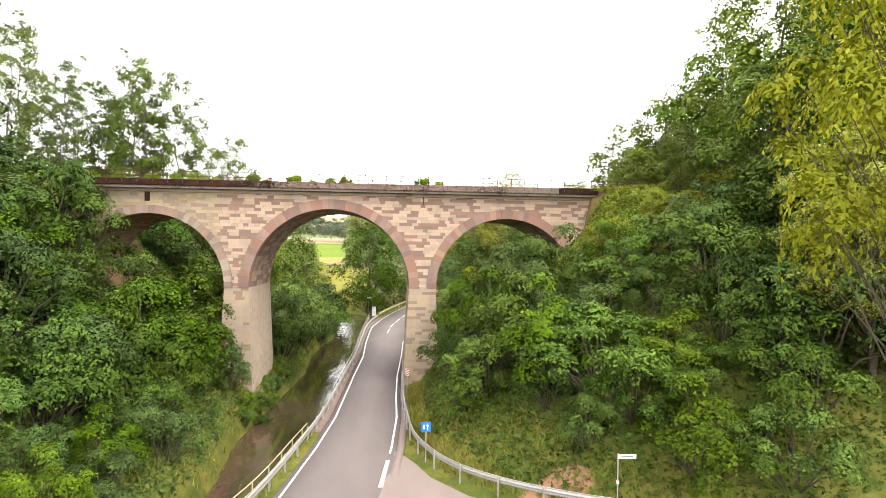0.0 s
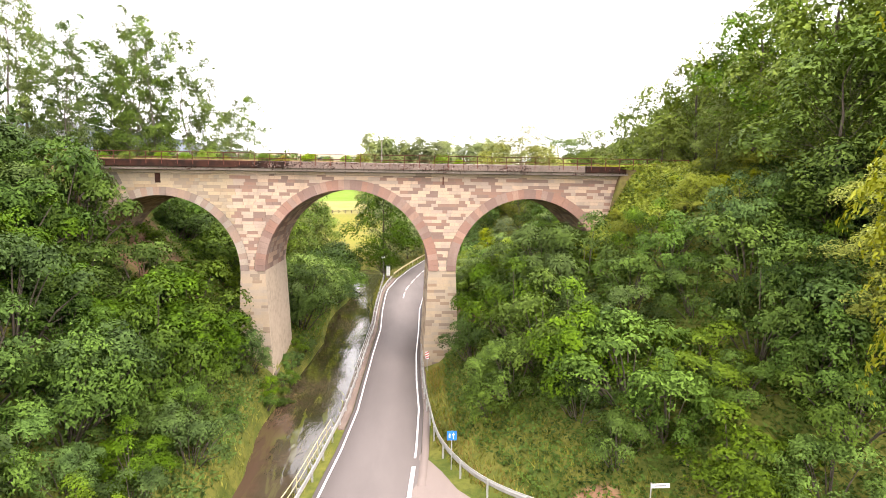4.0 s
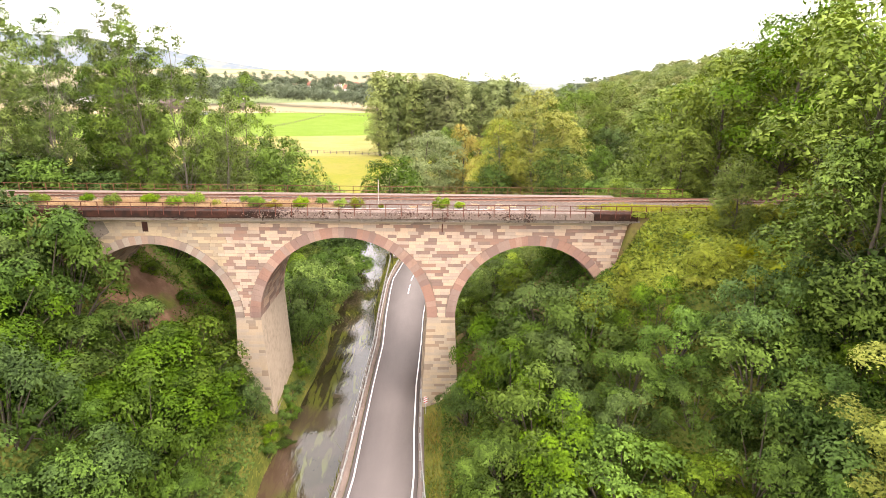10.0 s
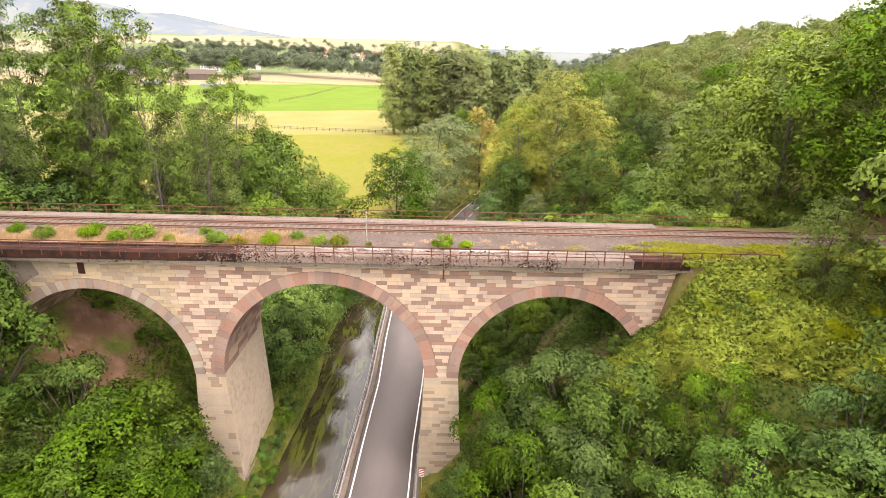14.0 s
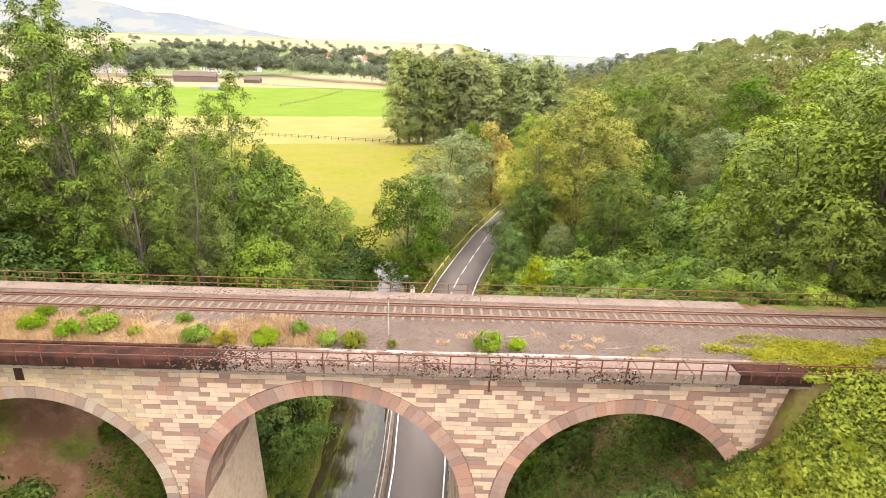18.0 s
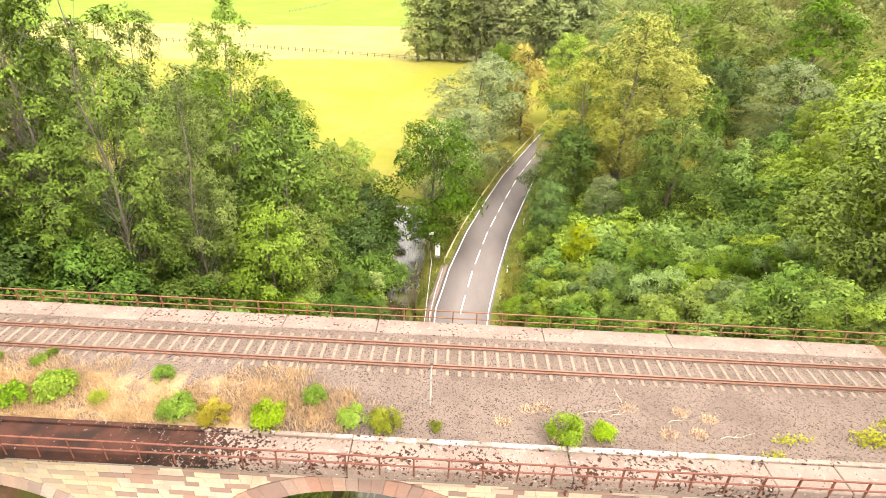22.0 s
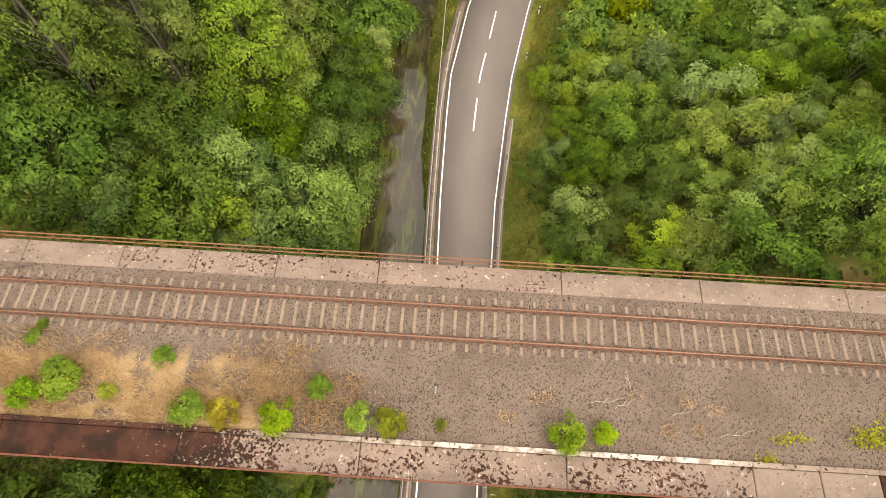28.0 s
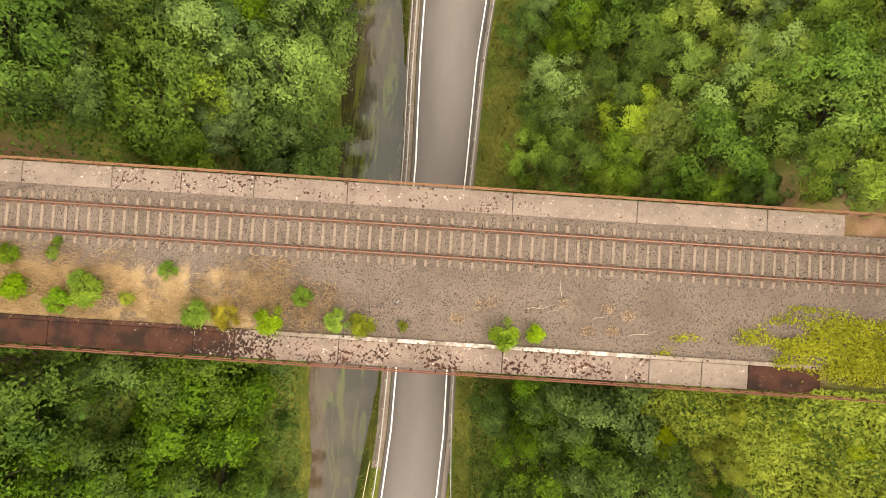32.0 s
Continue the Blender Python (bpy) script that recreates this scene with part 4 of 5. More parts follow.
def guard_rail(points, label, mat, flip=1):
    g = thing("guard_rail", points[0], label, "guard rail", "guard rails along the road")
    o = np.array(points[0], float)
    p = resample(points, 0.75) - o
    V, F = sweep(p + [0, 0, 0.0], [(a * flip, b) for a, b in W_BEAM])
    put_part("beam", mesh_np("beam", V, F, mat), g, "long pressed steel beam")
    pm = mesh_bm("post", box(bmesh.new(), -0.05, 0.05, -0.03, 0.03, -1.1, 0.16), mat)
    for k in range(0, len(p), 3):
        t = p[min(k + 1, len(p) - 1)] - p[max(k - 1, 0)]
        a = math.degrees(math.atan2(t[1], t[0])) - 90
        n = np.array([t[1], -t[0], 0]) / (np.linalg.norm(t[:2]) + 1e-9)
        q = p[k] - n * 0.085 * flip
        put_part("post", pm, g, "", pose(*q, 0, 0, a))


def hand_rail(points, label, mat):
    g = thing("hand_rail", points[0], label, "hand rail", "hand rails above the river")
    o = np.array(points[0], float)
    p = resample(points, 0.5) - o
    for z in (0.0, -0.45):
        V, F = tube([[(q + np.array([0, 0, z]), 0.028) for q in p]], 6)
        put_part("bar", mesh_np("bar", V, F, mat), g)
    V, F = tube([[((0, 0, -1.15), 0.03), ((0, 0, 0.0), 0.028)]], 6)
    pm = mesh_np("upright", V, F, mat)
    for k in range(0, len(p), 4):
        put_part("upright", pm, g, "", pose(*p[k], random.Random(k).uniform(-3, 3), 0, 0))


def sign_post(at, h, name, label, category):
    s = thing(name, at, label, category)
    V, F = tube([[((0, 0, -0.4), 0.032), ((0, 0, h), 0.03)]], 8)
    put_part("pole", mesh_np("pole", V, F, GALV), s, "grey steel pole")
    return s


def build_roadside():
    z = lambda y: float(road_z(y))
    gl = [(float(road_l(y)) - 0.62, y, z(y) + 0.72) for y in (-60, -50, -40, -30, -22, -18, -11, -4, 3, 12, 20, 32, 39, 44.6)]
    guard_rail(gl, "pale galvanised guard rail between road and river", GALV)
    gl = [(float(road_l(y)) - 0.9, y, z(y) + 0.72) for y in (46, 53.5, 61, 69, 82, 95, 110, 130)]
    guard_rail(gl, "yellowed guard rail along the far bend", GALV_Y)
    gr = [(5.4, 31, 0.75), (4.4, 21, 0.75), (3.95, 10, 0.8), (3.68, 0.4, 0.85), (3.62, -6.5, 0.95), (4.1, -15.4, 1.2), (5.7, -19.5, 1.25), (7.4, -21.2, 1.25), (9.3, -22.5, 1.25), (12, -24, 1.3), (17, -25.8, 1.4), (24, -27.5, 1.5)]
    guard_rail(gr, "pale galvanised guard rail that curves round the junction", GALV, -1)
    hand_rail([(-6.6, -30, 1.0), (-4.0, -21.7, 0.95), (-3.5, -19, 0.9), (-3.0, -14, 0.8), (-2.55, -10.6, 0.75)], "yellowed steel hand rail on the river bank", GALV_Y)
    hand_rail([(-2.05, -3, 0.85), (-1.85, 4, 0.8), (-1.6, 13, 0.75), (-1.75, 22, 0.75), (-1.7, 32, 0.75), (-1.65, 40, 0.75), (-1.6, 47, 0.75)], "grey steel hand rail above the river wall", GALV)
    # blue sign before the arch
    s = sign_post((4.75, -17.3, height(4.75, -17.3)), 2.3, "road_sign", "blue square road sign with white arrow on a pole", "road sign")
    part("panel", box_bm(-0.27, 0.27, -0.045, -0.03, 1.75, 2.29, bevel=0.012), BLUE, s, "blue sign panel")
    bm = box_bm(0.06, 0.11, -0.051, -0.047, 1.84, 2.08)
    v = [bm.verts.new(p) for p in ((0.0, -0.049, 2.06), (0.17, -0.049, 2.06), (0.085, -0.049, 2.2))]
    bm.faces.new(v)
    part("arrow", bm, WHITE, s, "white arrow")
    part("symbol", box_bm(-0.17, -0.08, -0.051, -0.047, 1.9, 2.14), WHITE, s, "white block symbol")
    # striped marker on the pier
    h = thing("pier_marker_board", (4.05, -0.85, 1.0), "white board with red diagonal stripes at the pier foot", "road sign")
    part("panel", box_bm(-0.16, 0.16, -0.015, 0.015, 0.2, 0.85, bevel=0.01), WHITE, h)
    for k in range(3):
        bm = bmesh.new()
        v = [bm.verts.new(p) for p in ((-0.155, -0.018, 0.22 + 0.21 * k), (0.155, -0.018, 0.36 + 0.21 * k), (0.155, -0.018, 0.46 + 0.21 * k), (-0.155, -0.018, 0.32 + 0.21 * k))]
        bm.faces.new(v)
        part("stripe", bm, RED, h, "red stripe")
    part("stand", box_bm(-0.03, 0.03, 0.016, 0.05, -1.1, 0.8), GALV, h)
    # street name board: its letters are plain bars
    s = sign_post((12.9, -23.9, height(12.9, -23.9)), 2.7, "street_name_sign", "white street name board on a tall grey pole", "street sign")
    part("board", box_bm(-0.02, 0.82, -0.05, -0.032, 2.47, 2.68, bevel=0.008), WHITE, s, "white name board")
    part("lettering", box_bm(0.12, 0.66, -0.056, -0.052, 2.55, 2.61), GREY, s, "grey bar of lettering")
    part("collar", box_bm(-0.05, 0.05, -0.05, 0.05, 1.35, 1.5, bevel=0.01), WHITE, s, "pale collar")
    # gauge station behind the viaduct
    s = sign_post((-1.85, 48.3, -0.2), 3.4, "lamp_post", "slim grey pole with a small box head above the river", "lamp")
    part("head", box_bm(-0.28, 0.28, -0.18, 0.18, 3.3, 3.62, bevel=0.04), WHITE, s, "pale box head")
    c = thing("utility_cabinet", (-0.95, 48.6, -0.1), "tall white utility cabinet beside the road", "cabinet")
    part("body", box_bm(-0.32, 0.32, -0.25, 0.25, 0.1, 1.7, bevel=0.02), WHITE, c)
    part("roof", box_bm(-0.36, 0.36, -0.29, 0.29, 1.7, 1.78, bevel=0.02), GREY, c, "grey lid")
    part("plinth", box_bm(-0.34, 0.34, -0.27, 0.27, -0.3, 0.1), FACE, c, "concrete base")
    part("door_seam", box_bm(-0.01, 0.01, -0.256, -0.252, 0.15, 1.65), GREY, c)
    for x, y in ((6.7, 38.3), (8.0, 44.6), (11.6, 59.4), (15.3, 70), (3.6, 62)):
        d = thing("delineator_post", (x, y, float(height(x, y))), "white roadside delineator post with black band", "road post", "delineator posts")
        part("shaft", box_bm(-0.06, 0.06, -0.05, 0.05, -0.2, 1.0, bevel=0.015), WHITE, d)
        part("band", box_bm(-0.063, 0.063, -0.053, 0.053, 0.65, 0.88, bevel=0.012), BLACK, d, "black band")


build_viaduct()
build_railing(SLAB_F - 0.02, -37.0, 26.5, 1, "rusty iron railing along the front edge of the deck", RUST)
build_railing(8.62, -37.0, 30.0, -1, "yellow-brown rusty iron railing along the back edge of the deck", RUST_PALE)
build_ballast()
build_track()
build_marker()
build_roadside()


# ---- plants ----
def blob_leaves(rng, centres, radii, count, size, up=0.35, flat=0.85, each=15):
    """Leaves in tilted fans, each at the end of a twig, on the shells of many overlapping clumps; and shading normals
    that follow the crown's form.
    """
    w = np.array(radii) ** 2
    m = max(8, count // each)
    k = rng.choice(len(centres), m, p=w / w.sum())
    d = rng.normal(0, 1, (m, 3))
    d[:, 2] = np.where(d[:, 2] < -0.55, -d[:, 2], d[:, 2]) + up
    d /= np.linalg.norm(d, axis=1, keepdims=True)
    r = np.array(radii)[k] * rng.uniform(0.72, 1.12, m)
    S = np.array(centres)[k] + d * r[:, None] * np.array([1, 1, flat])
    n = d * 1.05 + np.array([0, 0, 0.45]) + rng.normal(0, 0.20, (m, 3))
    n /= np.linalg.norm(n, axis=1, keepdims=True)
    j = rng.randint(0, m, count)
    o = rng.normal(0, 1, (count, 3))
    o -= n[j] * np.sum(o * n[j], axis=1, keepdims=True)
    far_ = np.linalg.norm(o, axis=1, keepdims=True)
    fan = size * rng.uniform(1.0, 1.9, (m, 1))[j]
    P = S[j] + o * fan - n[j] * far_ * fan * 0.28 + rng.normal(0, 0.22 * size, (count, 3))
    V, F = leaf_blades(rng, P, n[j] + o * 0.28, size, 0.66, 0.30)
    centre = np.average(np.array(centres), axis=0, weights=w)
    reach = np.abs(np.array(centres) - centre).max(0) + np.array(radii).max()
    body = (P - centre) / reach
    # normals turned to clump and crown, so shading follows their form
    bend = 0.75 * d[j] + 1.1 * body + np.array([0, 0, 0.18]) + rng.normal(0, 0.16, (count, 3))
    bend /= np.linalg.norm(bend, axis=1, keepdims=True) + 1e-9
    g = np.cross(V[1::3] - V[0::3], V[2::3] - V[0::3])
    wrong = np.sum(g * bend, axis=1) < 0
    T = V.reshape(-1, 3, 3)
    T[wrong] = T[wrong][:, ::-1]
    return T.reshape(-1, 3), F, np.repeat(bend, 3, axis=0)


def make_tree(seed, h, crown_r, base, clumps, leaves, size, mat, lean=0.0, shape="round", clump=0.30, gap=0.0, bark=None, thick=1.0):
    """Trunk, limbs and crown meshes of one tree, standing at the origin."""
    rng = np.random.RandomState(seed)
    top = np.array([lean * h, 0.3 * lean * h, h * 0.93])
    n = 7
    path = [np.array([0, 0, -0.6]) + (top + [0, 0, 0.6]) * (i / (n - 1)) + rng.normal(0, 0.012 * h, 3) * (i > 0) for i in range(n)]
    r0 = (0.012 * h + 0.04) * thick
    limbs = [[(p, r0 * (1 - 0.88 * i / (n - 1))) for i, p in enumerate(path)]]
    C, R = [], []
    for k in range(clumps):
        u = (k + rng.uniform(0, 1)) / clumps
        if shape == "tall":
            prof = 0.35 + 0.65 * math.sin(math.pi * min(1, 0.12 + 0.88 * u)) ** 0.8
        elif shape == "cone":
            prof = 1.05 - 0.9 * u
        else:
            prof = math.sqrt(max(0.05, 1 - (2 * u - 0.85) ** 2 / 1.4))
        z = h * (base + (1 - base) * u * 0.93)
        a = rng.uniform(0, 2 * math.pi) if k else 0
        d = crown_r * prof * rng.uniform(0.35, 0.92)
        f = z / h
        spine = path[0] + (path[-1] - path[0]) * f
        c = np.array([spine[0] + d * math.cos(a), spine[1] + d * math.sin(a), z + rng.normal(0, 0.02 * h)])
        if rng.uniform() < gap * (0.25 + 1.5 * u):
            continue
        C.append(c)
        R.append(crown_r * clump * rng.uniform(0.7, 1.35) * (0.75 + 0.35 * prof))
        s = path[0] + (path[-1] - path[0]) * max(0.12, f - rng.uniform(0.1, 0.22))
        m = (s + c) / 2 + np.array([0, 0, 0.06 * d]) + rng.normal(0, 0.03 * crown_r, 3)
        limbs.append([(s, r0 * 0.21 * (1.1 - f)), (m, r0 * 0.14 * (1.15 - f)), (c, 0.012)])
    tv, tf = tube(limbs, 6)
    lv, lf, lb = blob_leaves(rng, C, R, leaves, size)
    return mesh_np("trunk", tv, tf, bark or BARK), mesh_np("crown", lv, lf, mat, lb)


def make_shrub(seed, h, r, clumps, leaves, size, mat):
    rng = np.random.RandomState(seed)
    C, R, limbs = [], [], []
    for k in range(clumps):
        a, q = rng.uniform(0, 2 * math.pi), math.sqrt(rng.uniform(0, 1))
        top = h * (1 - 0.55 * q * q) * rng.uniform(0.75, 1.05)
        z = top * rng.uniform(0.45, 0.88) if k % 3 else top * 0.3
        c = np.array([q * r * math.cos(a), q * r * math.sin(a), max(z, 0.3)])
        C.append(c)
        R.append(r * rng.uniform(0.20, 0.36))
        limbs.append([((0.15 * c[0], 0.15 * c[1], -0.5), 0.05), (c * [0.6, 0.6, 0.55], 0.035), (c, 0.012)])
    tv, tf = tube(limbs, 5)
    lv, lf, lb = blob_leaves(rng, C, R, leaves, size, up=0.5)
    return mesh_np("stem", tv, tf, BARK), mesh_np("foliage", lv, lf, mat, lb), lb


def plant(kind, data, x, y, scale, rz, label, category, group, z=None, sz=1.0):
    t, c = data[:2]
    ob = thing(kind, (x, y, float(height(x, y)) - 0.1 if z is None else z), label, category, group)
    ob.rotation_euler = (0, 0, rz)
    ob.scale = (scale, scale, scale * sz)
    put_part(t.name.split(".")[0], t, ob)
    put_part(c.name.split(".")[0], c, ob)
    return ob


SHRUBS, COARSE = {}, {}
for kind, seed, h, r, mat in (("dark", 100, 4.6, 2.6, LEAF_DARK), ("mid", 120, 4.4, 2.6, LEAF_MID), ("bright", 140, 4.0, 2.5, LEAF_BRIGHT), ("silver", 150, 4.4, 2.4, LEAF_SILVER), ("yellow", 160, 2.6, 2.3, LEAF_YELLOW)):
    SHRUBS[kind] = [make_shrub(seed + k, h, r, 23, 8400, 0.142, mat) for k in range(3 if kind in ("dark", "mid") else 2)]
    COARSE[kind] = [make_shrub(seed + 10 + k, h, r, 19, 5000, 0.21, mat) for k in range(2)]
JOINED, MASS = {}, {}
for kind, seed, h, r, mat in (("dark", 400, 4.6, 2.7, LEAF_DARK), ("mid", 410, 4.4, 2.7, LEAF_MID), ("bright", 420, 4.0, 2.6, LEAF_BRIGHT), ("silver", 430, 4.4, 2.5, LEAF_SILVER), ("yellow", 440, 2.6, 2.4, LEAF_YELLOW)):
    MASS[kind] = make_shrub(seed, h, r, 20, 2900, 0.28, mat)
SHRUB_WORDS = {"dark": "dense dark green shrub", "mid": "leafy green shrub", "bright": "fresh light green shrub", "silver": "grey-green willow shrub", "yellow": "low yellow-green shrub"}


def scatter(x0, x1, y0, y1, step, seed, mix, group, where, allowed, size=(0.62, 1.34), sz=(0.85, 1.3), fine=True, far_off=lambda x, y: False):
    rng = random.Random(seed)
    y = y0
    while y < y1:
        x = x0 + (0.5 * step if int((y - y0) / step) % 2 else 0)
        while x < x1:
            px, py = x + rng.uniform(-0.36, 0.36) * step, y + rng.uniform(-0.36, 0.36) * step
            x += step
            ok = allowed(px, py)
            if not ok:
                continue
            kind = rng.choices([k for k, _ in mix], [w for _, w in mix])[0]
            if ok == 0.45:
                kind = 'yellow'
            data = rng.choice((SHRUBS if fine else COARSE)[kind])
            s = rng.uniform(*size) * (ok if isinstance(ok, float) else 1.0)
            if far_off(px, py):
                m = Matrix.Translation((px, py, float(height(px, py)) - 0.1)) @ Euler((0, 0, rng.uniform(0, 6.28))).to_matrix().to_4x4() @ Matrix.Diagonal((s, s, s * rng.uniform(*sz), 1))
                JOINED.setdefault(kind, []).append((MASS[kind][1], m, MASS[kind][2]))
                continue
            plant("shrub", data, px, py, s, rng.uniform(0, 6.28), SHRUB_WORDS[kind] + where, "shrub", group, None, rng.uniform(*sz))
        y += step


def right_front(x, y):
    d = x - float(verge_r(y))
    if d < 2.4 + max(0, (-y - 8) * 0.10) or (-1.2 < y and x < 23) or (y > -0.9):
        return False
    if x > 13.5 and y > -6.5 - 0.3 * (x - 13.5):
        return 0.45
    return 1.0 if d < 6 else 1.12


def left_front(x, y):
    e = float(river_l(y)) - x
    if e < 0.55 or (y > -1.3 and x > -24) or y > -0.9:
        return False
    if -11 < y and x < -13:
        return 1.35
    return 0.42 if e < 1.9 else 0.7 if e < 3.6 else (0.9 if e < 7 else 1.15)


def right_back(x, y):
    d = x - float(road_r(y)) - 1.0
    if y < 10.6 or d < 2.5:
        return False
    return 0.8 if d < 5 or y < 13 else 1.1


def left_back(x, y):
    e = float(river_l(y)) - x
    if y < 10.5 or e < 0.8:
        return False
    return 0.9 if e < 3 or y < 14 else 1.1


scatter(5, 34, -30, 0, 3.0, 1, [("dark", 4), ("mid", 6), ("bright", 1)], "shrubs on the slope by the junction", " on the slope above the road", right_front, far_off=lambda x, y: x > 29)
scatter(-44, -8.5, -46, 0, 3.1, 2, [("dark", 6), ("mid", 3)], "shrubs on the river slope", " on the slope above the river", left_front, far_off=lambda x, y: x < -30 or y < -33)
scatter(5, 46, 10, 60, 3.1, 3, [("mid", 3), ("bright", 6), ("silver", 3)], "shrubs behind the viaduct", " between the road and the railway bank", right_back, (0.8, 1.25), (0.85, 1.1), True, lambda x, y: x > 36 or y > 36)
scatter(-44, -6.5, 10, 62, 3.5, 4, [("dark", 5), ("mid", 4), ("silver", 1), ("bright", 1)], "bushes on the far river bank", " on the far bank of the river", left_back, (0.85, 1.3), (0.9, 1.2), False, lambda x, y: x < -26 or y > 38)



def join_far():
    """Shrubs that the camera never passes near, as one mass for each kind of leaf."""
    for kind, items in JOINED.items():
        V, N = [], []
        for me, m, bend in items:
            a = np.empty(len(me.vertices) * 3, np.float32)
            me.vertices.foreach_get("co", a)
            V.append(a.reshape(-1, 3) @ np.array(m.to_3x3()).T + np.array(m.translation))
            b = bend @ np.array(m.to_3x3()).T
            N.append(b / np.linalg.norm(b, axis=1, keepdims=True))
        V = np.concatenate(V)
        ob = new("scrub", mesh_np("scrub", V, np.arange(len(V)).reshape(-1, 3), items[0][0].materials[0], np.concatenate(N)))
        tagged(ob, "thicket of " + SHRUB_WORDS[kind] + "s farther up the slopes", "thicket", kind="stuff")


join_far()

# tall kinds
T_ALDER = [make_tree(200 + k, 22, 4.6, 0.10, 200, 26000, 0.185, LEAF_ALDER if k else LEAF_MID, 0.02 * k, "tall", 0.165, 0.40, BARK_PALE, 0.5) for k in range(3)]
T_OAK = [make_tree(210 + k, 17, 6.3, 0.10, 60, 16000, 0.30, (LEAF_MID, LEAF_DARK, LEAF_BRIGHT, LEAF_HILL)[k], 0.0, "round", 0.27) for k in range(4)]
T_WILLOW = make_tree(220, 17, 6.2, 0.05, 55, 20000, 0.24, LEAF_WILLOW, 0.02, "round", 0.30)
T_BIRCH = make_tree(221, 22, 6.4, 0.03, 85, 32000, 0.21, LEAF_BIRCH, 0.02, "round", 0.27, 0.0, BARK_PALE)
T_GOLD = make_tree(222, 18, 4.9, 0.30, 130, 44000, 0.15, LEAF_GOLD, 0.0, "tall", 0.20, 0.05)
T_GOLD_HIGH = make_tree(225, 18, 4.9, 0.56, 90, 30000, 0.15, LEAF_GOLD, 0.0, "tall", 0.20, 0.05)
T_LIME = make_tree(224, 10, 2.6, 0.06, 40, 7000, 0.24, LEAF_YELLOW, 0.0, "tall", 0.30)
T_RUST = make_tree(223, 13, 3.0, 0.1, 30, 6000, 0.32, LEAF_RUST, 0.0, "tall", 0.32)
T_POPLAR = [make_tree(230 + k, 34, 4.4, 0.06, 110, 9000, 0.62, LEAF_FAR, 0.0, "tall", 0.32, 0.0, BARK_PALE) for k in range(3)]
T_BIG = [make_tree(240 + k, 27, 9.0, 0.10, 80, 28000, 0.33, (LEAF_MID, LEAF_DARK, LEAF_BRIGHT, LEAF_HILL)[k], 0.0, "round", 0.26) for k in range(4)]


def tree(data, x, y, top, words, group, name="tree", h=None, rz=0.0, wide=1.0):
    ref = h
    z = float(height(x, y)) - 0.2
    if ref == 17 and top - z > 20.5:
        data, ref = T_BIG[T_OAK.index(data) if data in T_OAK else 0], 27
    s = max(0.3, (top - z) / ref)
    plant(name, data, x, y, s * wide, rz, words, "tree", group, z, 1 / wide)


rt = random.Random(8)
for x, y, top in ((-37, 23, 36), (-33.5, 27, 38), (-30.5, 22, 37), (-27.2, 20, 34.5), (-34, 15, 33), (-40, 15, 39), (-44, 24, 41), (-24.0, 22, 35), (-25.5, 30, 31), (-23.6, 43, 31), (-20.6, 26, 27.5), (-47, 12, 33), (-39, 35, 36)):
    tree(T_ALDER[rt.randrange(3)], x, y, top, "tall slender tree with an airy green crown", "tall trees beside the railway", h=22, rz=rt.uniform(0, 6), wide=0.85)
for x, y, top in ((-15.5, 28, 15), (-16.6, 37, 21), (-19, 44, 16), (-24, 50, 20), (-30, 44, 22), (-24, 57, 15), (-25, 64, 17), (-34, 60, 20), (-42, 50, 22), (-28, 70, 18), (-40, 74, 19), (-14.5, 33, 13), (-15.5, 50, 14), (-14, 63, 11)):
    tree(T_OAK[rt.choice((0, 3, 3))], x, y, top, "broad green tree on the river meadow", "trees along the river", h=17, rz=rt.uniform(0, 6), wide=0.9)
for x, y, s_ in ((-9.6, 13.5, 1.5), (-10.4, 17.5, 1.7), (-9.4, 22.5, 1.5), (-9.6, 27, 1.4), (-9.2, 32, 1.3)):
    plant("shrub", SHRUBS["silver" if x < -10 else "dark"][0], x, y, s_, x, "big grey-green willow bush leaning over the river", "shrub", "willow bushes at the river", None, 1.25)
for k, y in enumerate((-3.6, -2.2, -0.9, 0.6, 2.2, 4.0, 5.8, 7.6, 9.4)):
    plant("shrub", SHRUBS[("dark", "mid", "dark")[k % 3]][k % 2], -8.35 - 0.35 * (k % 2) - (0.5 if y < -1 else 0), y, 0.34 + 0.05 * (k % 3), k * 1.3, "small leafy shrub on the river bank beside the pier", "shrub", "shrubs at the pier foot")
ru = random.Random(15)
for k in range(34):
    x, y = (ru.uniform(7.6, 18.6), ru.uniform(-0.8, 8.6)) if k % 2 else (ru.uniform(-22.5, -12.8), ru.uniform(-0.6, 8.6))
    if math.hypot(x - 15.5, 1.4 * (y - 4)) < 3.2 or math.hypot(0.7 * (x + 19.5), 1.3 * (y - 2.5)) < 3.0:
        continue
    plant("shrub", SHRUBS[("mid", "dark", "mid")[k % 3]][k % 2], x, y, ru.uniform(0.28, 0.46), k * 1.1, "low leafy shrub on the earth slope below the arch", "shrub", "shrubs below the arches")
for k in range(13):
    plant("shrub", SHRUBS[("mid", "bright", "mid")[k % 3]][k % 2], 8.6 + 1.45 * k, 9.9 + 0.5 * (k % 2), 0.40 + 0.05 * (k % 3), k * 1.7, "low leafy shrub at the back wall of the viaduct", "shrub", "shrubs at the back wall")
tree(T_OAK[0], -1.9, 53, 17.2, "dense rounded green tree at the river bend", "trees along the road", h=17, rz=1.0, wide=0.95)
tree(T_WILLOW, 4.2, 84, 20.0, "pale silvery willow beside the road", "trees along the road", h=17, rz=0.4, wide=1.2)
